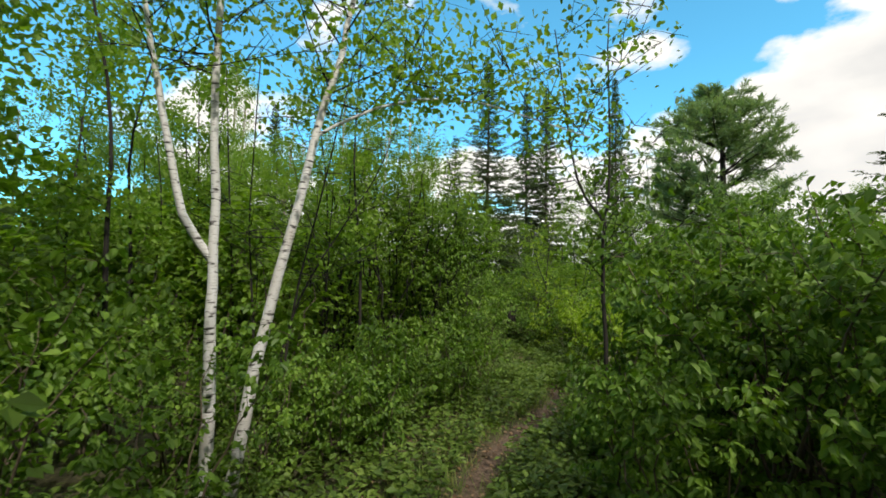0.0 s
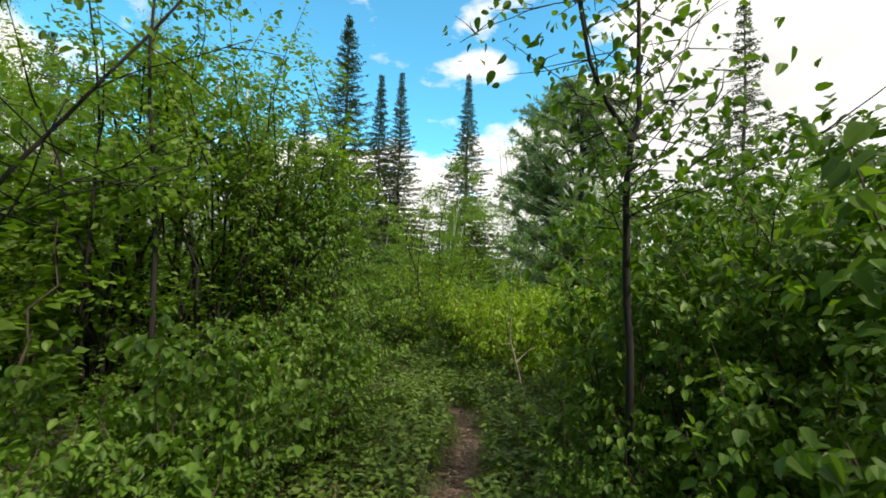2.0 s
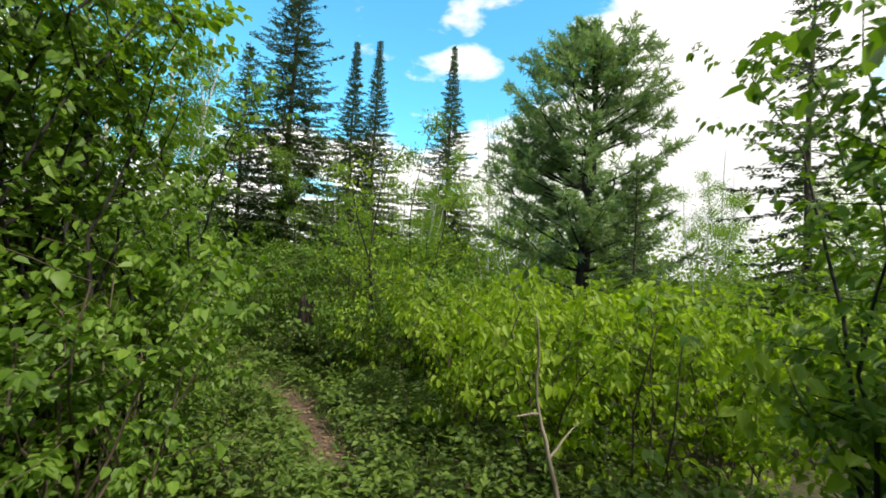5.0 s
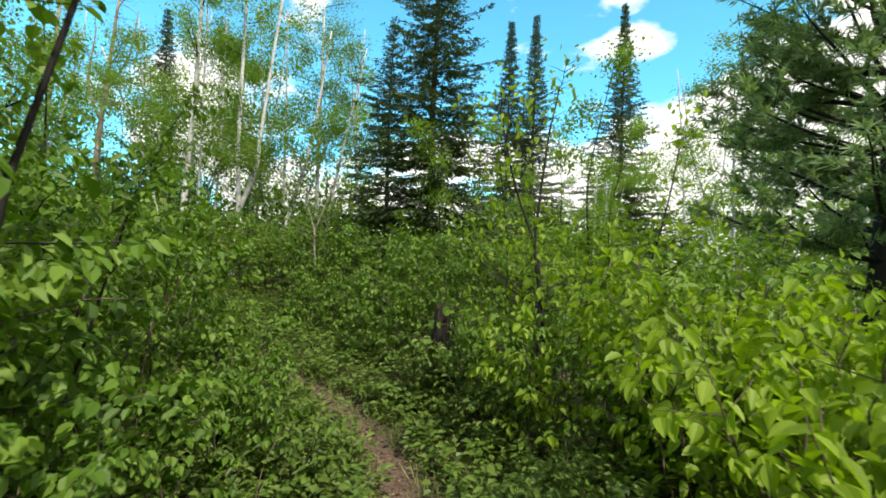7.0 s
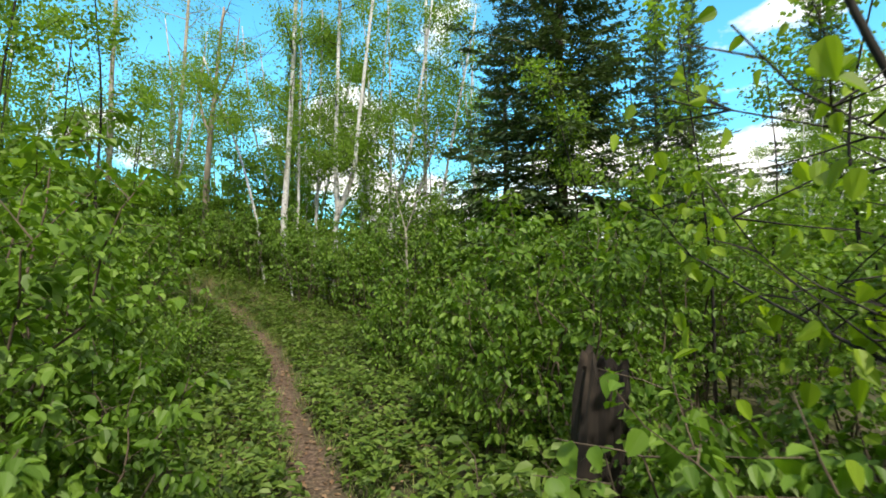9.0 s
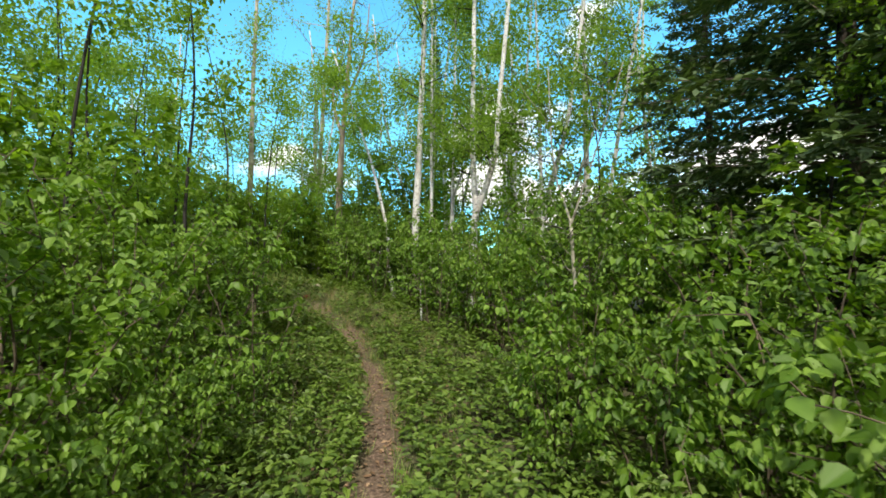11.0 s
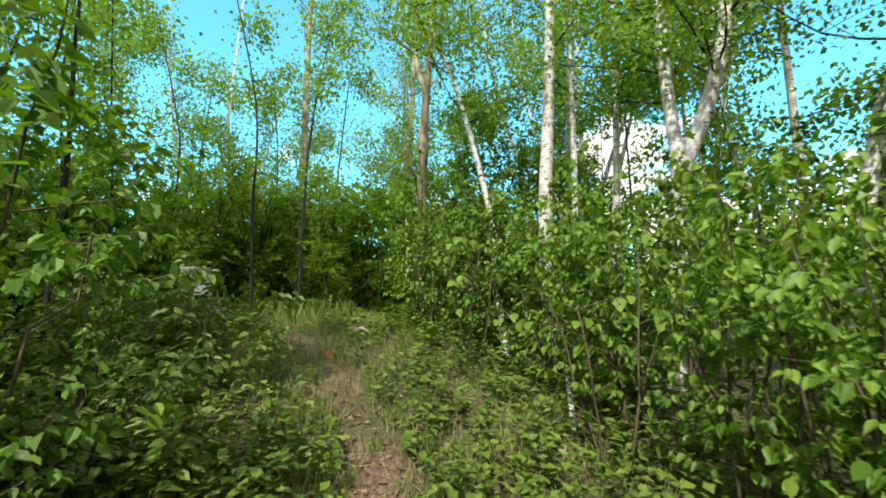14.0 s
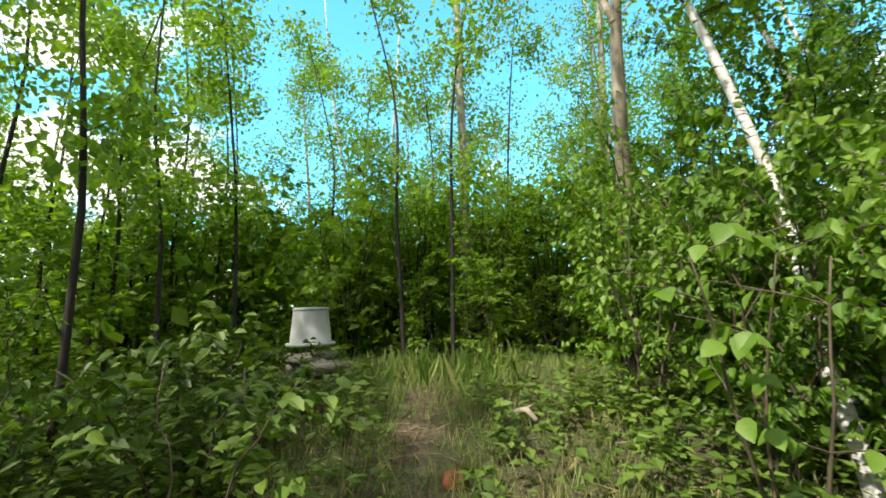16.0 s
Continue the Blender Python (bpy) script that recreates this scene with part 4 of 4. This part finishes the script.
for k, (x, y, s) in enumerate([(12.8, 26.0, 1.2), (10.3, 24.5, 0.95), (14.8, 23.0, 0.85), (18.0, 18.5, 0.75), (19.0, 14.5, 0.75), (8.4, 28.0, 0.75), (16.0, 13.0, 0.6), (-2.0, 24.5, 1.0),
                               (-5.0, 22.6, 1.0), (-7.6, 23.2, 1.0), (-3.6, 21.6, 0.9), (-11.5, 21.5, 0.95), (-6.6, 21.2, 0.85), (-12.5, 17.5, 0.8), (9.6, 20.5, 0.6), (12.2, 19.5, 0.62), (6.6, 24.0, 0.55), (3.2, 25.0, 0.5), (13.8, 16.0, 0.55), (11.0, 16.8, 0.45), (15.5, 10.5, 0.5)]):
    tagged(put(FULL[k % 2], x, y, x * 50, s), group="aspen trees in the wood")
for ob in FULL:
    discard(ob)
for ob in SAPLING + ASPEN:
    discard(ob)


# ---- woods in the distance ----
def far_woods():
    rng = np.random.default_rng(77)
    n = 260
    pos, ax, up, size = [], [], [], []
    for _ in range(n):
        a, r = rng.uniform(0, 2 * math.pi), rng.uniform(24, 60)
        x, y = math.cos(a) * r, 9 + math.sin(a) * r
        if abs(x - 8) < 6 and 26 < y < 40:
            r *= 1.5
            x, y = math.cos(a) * r, 9 + math.sin(a) * r
        h, w, z = rng.uniform(3.0, 6.5), rng.uniform(1.5, 3.0), land(x, y)
        for _ in range(260):
            q = rng.uniform(0.02, 1)
            rad = w * math.sqrt(rng.uniform(0.1, 1)) * (0.35 + math.sin(q * math.pi * 0.9)) * 0.75
            b = rng.uniform(0, 2 * math.pi)
            pos.append((x + math.cos(b) * rad, y + math.sin(b) * rad, z + q * h + rng.normal() * 0.2))
            ax.append(rng.normal(size=3) + (0, 0, -0.3)), up.append(rng.normal(size=3) * 0.7 + (0, 0, 0.8)), size.append(rng.uniform(0.22, 0.42))
    v, f = leaf_arrays(np.array(pos), np.array(ax), np.array(up), np.array(size), 0.7, False)
    tagged(new("far_woods", mesh_of("far_woods", v, f, M_ALDER)), "distant green wood closing the view", "woods", kind="stuff")


far_woods()


def thicket():
    rng = np.random.default_rng(78)
    pos, ax, up, size = [], [], [], []
    made = 0
    while made < 290:
        x, y = rng.uniform(-26, 24), rng.uniform(-14, 36)
        d = trail_distance(x, y)
        if d > 20 or d < (2.2 if x < -9.2 or (x < -6 and y < 14.5) else 5.5):
            continue
        made += 1
        open_ground = 1.5 < x < 16 and 6 < y < 30
        h, w, z = (rng.uniform(0.9, 1.4) + 0.06 * max(0, y - 13) if open_ground else rng.uniform(1.6, 2.8)), rng.uniform(1.0, 1.7), land(x, y)
        for _ in range(190):
            b, q = rng.uniform(0, 2 * math.pi), rng.uniform(0, 1)
            rad = w * math.sqrt(rng.uniform(0.02, 1)) * (1.0 - 0.55 * q * q)
            pos.append((x + math.cos(b) * rad, y + math.sin(b) * rad, z + q * h + rng.normal() * 0.1))
            ax.append(rng.normal(size=3) + (0, 0, -0.5)), up.append(rng.normal(size=3) * 0.6 + (0, 0, 0.9)), size.append(rng.uniform(0.12, 0.24))
    for _ in range(48):
        x, y = rng.uniform(-16, -9.6), rng.uniform(11, 24)
        h, w, z = rng.uniform(1.6, 2.5), rng.uniform(0.9, 1.4), land(x, y)
        for _ in range(260):
            b, q = rng.uniform(0, 2 * math.pi), rng.uniform(0, 1)
            rad = w * math.sqrt(rng.uniform(0.02, 1)) * (1.0 - 0.55 * q * q)
            pos.append((x + math.cos(b) * rad, y + math.sin(b) * rad, z + q * h + rng.normal() * 0.1))
            ax.append(rng.normal(size=3) + (0, 0, -0.5)), up.append(rng.normal(size=3) * 0.6 + (0, 0, 0.9)), size.append(rng.uniform(0.09, 0.17))
    v, f = leaf_arrays(np.array(pos), np.array(ax), np.array(up), np.array(size), 0.7, 0)
    tagged(new("thicket", mesh_of("thicket", v, f, M_ALDER)), "tangled green thicket filling the wood", "thicket", kind="stuff")


thicket()


# ---- broad-leaved shoots next to the trail, leaf by leaf ----
def broad_leaf(curl, width):
    rows = [(0.0, 0.04), (0.1, 0.55), (0.25, 0.9), (0.42, 1.0), (0.6, 0.86), (0.78, 0.52), (0.92, 0.2), (1.0, 0.0)]
    verts, faces = [], []
    for k, (a, w) in enumerate(rows):
        drop = -curl * a * a
        tooth = 1.0 + (0.07 if k % 2 else -0.05)
        verts += [(-0.5 * width * w * tooth, a, 0.10 * w + drop), (0, a, drop), (0.5 * width * w * tooth, a, 0.10 * w + drop)]
    for k in range(len(rows) - 1):
        o = 3 * k
        faces += [(o, o + 1, o + 4, o + 3), (o + 1, o + 2, o + 5, o + 4)]
    return mesh_of("leaf", verts, faces, M_HAZEL, True)


LEAVES = [broad_leaf(c, w) for c, w in ((0.10, 0.72), (0.22, 0.78), (0.34, 0.68))]


def make_shoot(seed, height, count, leaf):
    rng = np.random.default_rng(seed)
    top = new("hazel_shoot")
    twigs = []
    for k in range(3):
        a = 2.1 * k + rng.uniform(0, 1)
        line = bend((0.05 * math.cos(a), 0.05 * math.sin(a), -0.1), (0.22 * math.cos(a), 0.22 * math.sin(a), 1), height * rng.uniform(0.75, 1.05) + 0.1, rng, 0.0, 0.08, 8)
        verts, faces = [], []
        tube(verts, faces, line, np.linspace(0.008, 0.003, 8), 6)
        for _ in range(5):
            i = rng.integers(3, 8)
            b = rng.uniform(0, 2 * math.pi)
            tw = bend(line[i], (math.cos(b), math.sin(b), 0.35), rng.uniform(0.22, 0.42), rng, -0.2, 0.1, 5)
            tube(verts, faces, tw, np.linspace(0.003, 0.0015, 5), 4)
            twigs.append(tw)
        child("stem", mesh_of("stem", verts, faces, M_STEM, True), top)
    for k in range(count):
        tw = twigs[k % len(twigs)]
        q = rng.uniform(0.2, 1.0) * 4
        i = min(3, int(q))
        p = tw[i] + (tw[i + 1] - tw[i]) * (q - i)
        d = unit(tw[i + 1] - tw[i])
        s = unit(np.cross(d, [0, 0, 1.0])) * (1 if k % 2 else -1)
        y = Vector(unit(d * 0.5 + s * 0.8 + np.array([0, 0, -rng.uniform(0.3, 1.2)])))
        z = Vector((rng.normal() * 0.3, rng.normal() * 0.3, 1.0)) + Vector((d[0], d[1], 0)) * 0.5
        x = y.cross(z).normalized()
        z = x.cross(y)
        m = Matrix((x, y, z)).transposed().to_4x4()
        m.translation = Vector(p)
        lf = child("leaf", LEAVES[k % 3], top)
        lf.matrix_basis = m @ Matrix.Scale(leaf * rng.uniform(0.6, 1.15), 4)
    return tagged(top, "hazel shoot with broad drooping green leaves", "hazel shoot", "hazel shoots by the trail")


for k, (x, y, h) in enumerate([(3.05, 7.35, 1.3), (-1.0, 15.8, 1.05), (-3.0, 14.35, 1.25), (-3.75, 17.65, 1.15), (1.35, 4.45, 0.8), (-0.45, 5.2, 0.95), (-5.3, 18.1, 1.2), (0.95, 13.8, 1.0), (0.3, 7.45, 1.35), (1.55, 11.9, 1.0)]):
    stand(make_shoot(200 + k, h, 70, 0.08), x, y, 40 * k)


# ---- stump, upturned tub and other small things ----
def make_stump():
    top = new("stump")
    verts, faces, n = [], [], 44
    rims = [(0.22, -0.12), (0.17, 0.0), (0.15, 0.12), (0.14, 0.26), (0.132, 0.42), (0.125, 0.58), (0.118, 0.74), (0.105, 0.88)]
    for r, z in rims:
        for k in range(n):
            a = 2 * math.pi * k / n
            c, s = math.cos(a), math.sin(a)
            f = 1 + 0.35 * noise.noise((c * 1.4, s * 1.4, z * 1.5)) + 0.22 * noise.noise((c * 4, s * 4, z * 1.2)) + 0.10 * noise.noise((c * 11, s * 11, z * 2))
            jag = (z / 0.88) ** 3 * (0.04 * math.cos(a - 2.4) + 0.12 * noise.noise((c * 2, s * 2, 9)) + 0.06 * noise.noise((c * 6, s * 6, 4))) if z > 0 else 0
            verts.append((c * r * f, s * r * f, z + jag))
    for j in range(len(rims) - 1):
        faces += [(j * n + k, j * n + (k + 1) % n, (j + 1) * n + (k + 1) % n, (j + 1) * n + k) for k in range(n)]
    last = (len(rims) - 1) * n
    b = len(verts)
    for k in range(n):
        v = verts[last + k]
        verts.append((v[0] * 0.8, v[1] * 0.8, v[2] - 0.015))
    for k in range(n):
        v = verts[last + k]
        verts.append((v[0] * 0.6, v[1] * 0.6, v[2] - 0.09))
    for o, p in ((last, b), (b, b + n)):
        faces += [(o + k, o + (k + 1) % n, p + (k + 1) % n, p + k) for k in range(n)]
    faces.append(tuple(b + n + k for k in range(n)))
    child("body", mesh_of("body", verts, faces, M_ROT), top)
    return tagged(top, "dark rotten broken tree stump in the undergrowth", "stump")


stand(make_stump(), 1.38, 12.5, 0, -0.03)


def lathe(profile, n=40):
    verts, faces = [], []
    for r, z in profile:
        for k in range(n):
            a = 2 * math.pi * k / n
            verts.append((math.cos(a) * r, math.sin(a) * r, z))
    for j in range(len(profile) - 1):
        faces += [(j * n + k, j * n + (k + 1) % n, (j + 1) * n + (k + 1) % n, (j + 1) * n + k) for k in range(n)]
    return verts, faces


def make_stone(name, seed, sx, sy, sz, material=None, label="grey weathered stone lying by the trail"):
    bm = bmesh.new()
    bmesh.ops.create_icosphere(bm, subdivisions=3, radius=1.0)
    for v in bm.verts:
        f = 1 + 0.4 * noise.noise(v.co * 1.3 + Vector((seed, 0, 0))) + 0.16 * noise.noise(v.co * 3.5 + Vector((0, seed, 0))) + 0.05 * noise.noise(v.co * 9 + Vector((0, 0, seed)))
        v.co = Vector((v.co.x * sx * f, v.co.y * sy * f, max(-0.6, v.co.z * f) * sz))
    me = bpy.data.meshes.new(name)
    bm.to_mesh(me)
    bm.free()
    me.polygons.foreach_set("use_smooth", [True] * len(me.polygons))
    me.materials.append(material or M_STONE)
    return tagged(new(name, me), label, "stone")


TUB = (-7.85, 16.42)


def make_tub():
    top = new("plastic_tub")
    v, f = lathe([(0.19, 0.0), (0.192, 0.02), (0.178, 0.03), (0.150, 0.31), (0.148, 0.325), (0.135, 0.33), (0.132, 0.322), (0.0001, 0.318)])
    child("body", mesh_of("body", v, f, M_PAIL, True), top)
    v, f = lathe([(0.185, 0.0), (0.212, 0.002), (0.214, 0.02), (0.206, 0.028), (0.188, 0.026)])
    child("rim", mesh_of("rim", v, f, M_PAIL, True), top)
    v, f = lathe([(0.1505, 0.302), (0.156, 0.306), (0.156, 0.322), (0.149, 0.328)])
    child("base_ring", mesh_of("base_ring", v, f, M_PAIL, True), top)
    return tagged(top, "grey upturned plastic tub standing on flat stones", "tub")


tub = make_tub()
tub.matrix_basis = pose(TUB[0], TUB[1], land(*TUB) + 0.30) @ Matrix.Diagonal((0.92, 0.92, 0.92, 1))
for k, (dx, dy, dz, sx, sy, sz) in enumerate([(0.0, 0.0, 0.25, 0.24, 0.21, 0.055), (0.08, 0.06, 0.16, 0.25, 0.22, 0.07), (0.0, 0.02, 0.08, 0.22, 0.20, 0.09), (0.17, 0.14, 0.06, 0.13, 0.10, 0.06), (0.20, -0.03, 0.07, 0.09, 0.10, 0.05), (0.10, -0.18, 0.05, 0.11, 0.09, 0.06), (0.24, 0.22, 0.02, 0.06, 0.08, 0.05), (0.19, 0.10, 0.19, 0.09, 0.07, 0.05)]):
    x, y = TUB[0] + dx, TUB[1] + dy
    st = make_stone("flat_stone", 3.0 + k, sx, sy, sz, None, "flat grey-brown stone in the pile under the tub")
    st.matrix_basis = pose(x, y, land(x, y) + dz - 0.03, 0, 0, 40 * k)
stone = make_stone("stone", 9.0, 0.2, 0.16, 0.12, None, "rounded grey stone at the edge of the trail")
stand(stone, 0.62, 1.75, 20)


def make_stick(name, seed, pts, r0, r1, forks, material, label):
    rng = np.random.default_rng(seed)
    top = new(name)
    verts, faces = [], []
    line = smooth_line(pts, 4)
    line = line + rng.normal(size=line.shape) * 0.006
    tube(verts, faces, line, np.linspace(r0, r1, len(line)), 6)
    child("shaft", mesh_of("shaft", verts, faces, material, True), top)
    for q, d, ln in forks:
        i = int(q * (len(line) - 1))
        fv, ff = [], []
        tube(fv, ff, bend(line[i], d, ln, rng, 0.1, 0.1, 5), np.linspace(r0 * 0.6, 0.002, 5), 5)
        child("side_twig", mesh_of("side_twig", fv, ff, material, True), top)
    return tagged(top, label, "dead branch")


stand(make_stick("dead_branch", 1, [(0, 0, -0.05), (-0.1, 0.1, 0.45), (-0.16, 0.14, 0.75), (-0.2, 0.14, 1.2)], 0.016, 0.005, [(0.6, (-1, 0, 0.0), 0.16), (0.4, (1, 0.3, 0.6), 0.3)], M_DEADWOOD, "bare grey dead branch sticking up among leaves"), 2.42, 7.2)
stand(make_stick("dead_branch", 2, [(0, 0, -0.05), (-0.35, 0.4, 0.35), (-0.75, 0.9, 0.6)], 0.022, 0.01, [], M_BIRCH, "white fallen birch branch leaning in shade"), -4.15, 17.9)
stand(make_stick("dead_branch", 3, [(0, 0, 0.03), (0.14, 0.02, 0.1), (0.24, 0.05, 0.05)], 0.025, 0.012, [(0.5, (0.2, 1, 0.4), 0.08)], M_DEADWOOD, "pale weathered stick lying in the grass"), -6.55, 17.62)
moss = make_stone("rusty_clump", 5.0, 0.06, 0.06, 0.06, M_NEST, "rusty brown clump of dead moss in grass")
stand(moss, -6.05, 17.15)


# ---- low plants, grass and litter ----
def scatter(name, material, count, s0, s1, lo, hi, make, label, seed, category):
    rng = np.random.default_rng(seed)
    pos, ax, up, size = [], [], [], []
    for _ in range(count):
        side = rng.uniform(lo, hi) * rng.choice([-1, 1])
        x, y = along(rng.uniform(s0, s1), side)
        if trail_distance(x, y) < lo * 0.9 or (make is herb and math.hypot(x + 6.2, y - 17.15) < 0.9 and rng.uniform() < 0.6):
            continue
        make(rng, x, y, land(x, y), pos, ax, up, size)
    return pos, ax, up, np.array(size)


def herb(rng, x, y, z, pos, ax, up, size):
    h, n = rng.uniform(0.05, 0.30), rng.integers(4, 9)
    for _ in range(n):
        a = rng.uniform(0, 2 * math.pi)
        r = rng.uniform(0.0, 0.05)
        pos.append((x + math.cos(a) * r, y + math.sin(a) * r, z + h * rng.uniform(0.5, 1)))
        ax.append((math.cos(a), math.sin(a), rng.uniform(-0.4, 0.5)))
        up.append((rng.normal() * 0.3, rng.normal() * 0.3, 1))
        size.append(rng.uniform(0.035, 0.085))


def blade(rng, x, y, z, pos, ax, up, size):
    for _ in range(rng.integers(5, 12)):
        a = rng.uniform(0, 2 * math.pi)
        pos.append((x + rng.normal() * 0.03, y + rng.normal() * 0.03, z - 0.01))
        ax.append((math.cos(a) * 0.5, math.sin(a) * 0.5, rng.uniform(0.5, 1.2)))
        up.append((math.cos(a), math.sin(a), 0.3))
        size.append(rng.uniform(0.06, 0.2))


def litter(rng, x, y, z, pos, ax, up, size):
    a = rng.uniform(0, 2 * math.pi)
    pos.append((x, y, z + rng.uniform(0.004, 0.02)))
    ax.append((math.cos(a), math.sin(a), rng.normal() * 0.15))
    up.append((rng.normal() * 0.25, rng.normal() * 0.25, 1))
    size.append(rng.uniform(0.02, 0.06))


def stuff(name, material, arrays, ratio, fine, fold, label, category):
    v, f = leaf_arrays(*arrays, ratio, fine, fold)
    return tagged(new(name, mesh_of(name, v, f, material)), label, category, kind="stuff")


stuff("undergrowth", M_HERB, scatter("undergrowth", M_HERB, 17000, -2, 22, 0.20, 2.2, herb, "", 61, ""), 0.66, 0, 0.12, "low leafy green herbs covering the forest floor", "undergrowth")
stuff("far_undergrowth", M_HERB, scatter("far_undergrowth", M_HERB, 3500, -2, 22, 2.4, 6, herb, "", 62, ""), 0.7, 0, 0.12, "low leafy green plants under the bushes", "undergrowth")
stuff("trail_herbs", M_HERB, scatter("trail_herbs", M_HERB, 200, 7.4, 8.6, 0.0, 0.3, herb, "", 67, ""), 0.62, 1, 0.12, "small green herbs growing over the trail", "undergrowth")
stuff("edge_herbs", M_HERB, scatter("edge_herbs", M_HERB, 650, -2, 19, 0.14, 0.36, herb, "", 68, ""), 0.5, 1, 0.12, "small green herbs creeping over the trail edges", "undergrowth")
stuff("grass", M_GRASS, scatter("grass", M_GRASS, 2200, 17.5, 24, 0.12, 1.6, blade, "", 63, ""), 0.03, 0, 0.01, "green and dry grass tufts in the clearing", "grass")
stuff("trodden_grass", M_GRASS, scatter("trodden_grass", M_GRASS, 330, 18.6, 23.5, 0.0, 0.5, blade, "", 70, ""), 0.03, 0, 0.01, "short trodden grass growing over the trail", "grass")
stuff("trail_grass", M_GRASS, scatter("trail_grass", M_GRASS, 2600, -2, 19, 0.10, 0.7, blade, "", 64, ""), 0.035, False, 0.01, "short green grass along the trail edges", "grass")
def straw(rng, x, y, z, pos, ax, up, size):
    a = rng.uniform(0, 2 * math.pi)
    pos.append((x, y, z + rng.uniform(0.005, 0.04)))
    ax.append((math.cos(a), math.sin(a), rng.uniform(-0.05, 0.25)))
    up.append((rng.normal() * 0.3, rng.normal() * 0.3, 1))
    size.append(rng.uniform(0.07, 0.2))


stuff("flattened_straw", M_STRAW, scatter("flattened_straw", M_STRAW, 2900, 17.0, 23, 0.0, 1.2, straw, "", 69, ""), 0.035, 0, 0.01, "flattened dry straw on the trodden clearing", "straw")


def tuft(rng, x, y, z, pos, ax, up, size):
    x, y = -7.5 + rng.normal() * 0.3, 17.5 + rng.normal() * 0.35
    a = rng.uniform(0, 2 * math.pi)
    pos.append((x, y, land(x, y)))
    ax.append((math.cos(a) * rng.uniform(0.2, 1.1), math.sin(a) * rng.uniform(0.2, 1.1), 1))
    up.append((math.cos(a), math.sin(a), 0.3))
    size.append(rng.uniform(0.12, 0.3))


stuff("tall_grass", M_GRASS, scatter("tall_grass", M_GRASS, 380, 19, 23, 0.1, 1, tuft, "", 68, ""), 0.02, 2, 0.01, "tall green grass tuft at the edge of the clearing", "grass")
stuff("dry_grass", M_STRAW, scatter("dry_grass", M_STRAW, 420, 18.5, 23, 0.1, 1.1, blade, "", 65, ""), 0.025, False, 0.01, "straw-coloured dry grass in the clearing", "grass")
stuff("leaf_litter", M_LITTER, scatter("leaf_litter", M_LITTER, 8500, -2, 20.5, 0.0, 0.9, litter, "", 66, ""), 0.55, False, 0.12, "brown dead leaves on the trail", "leaf litter")
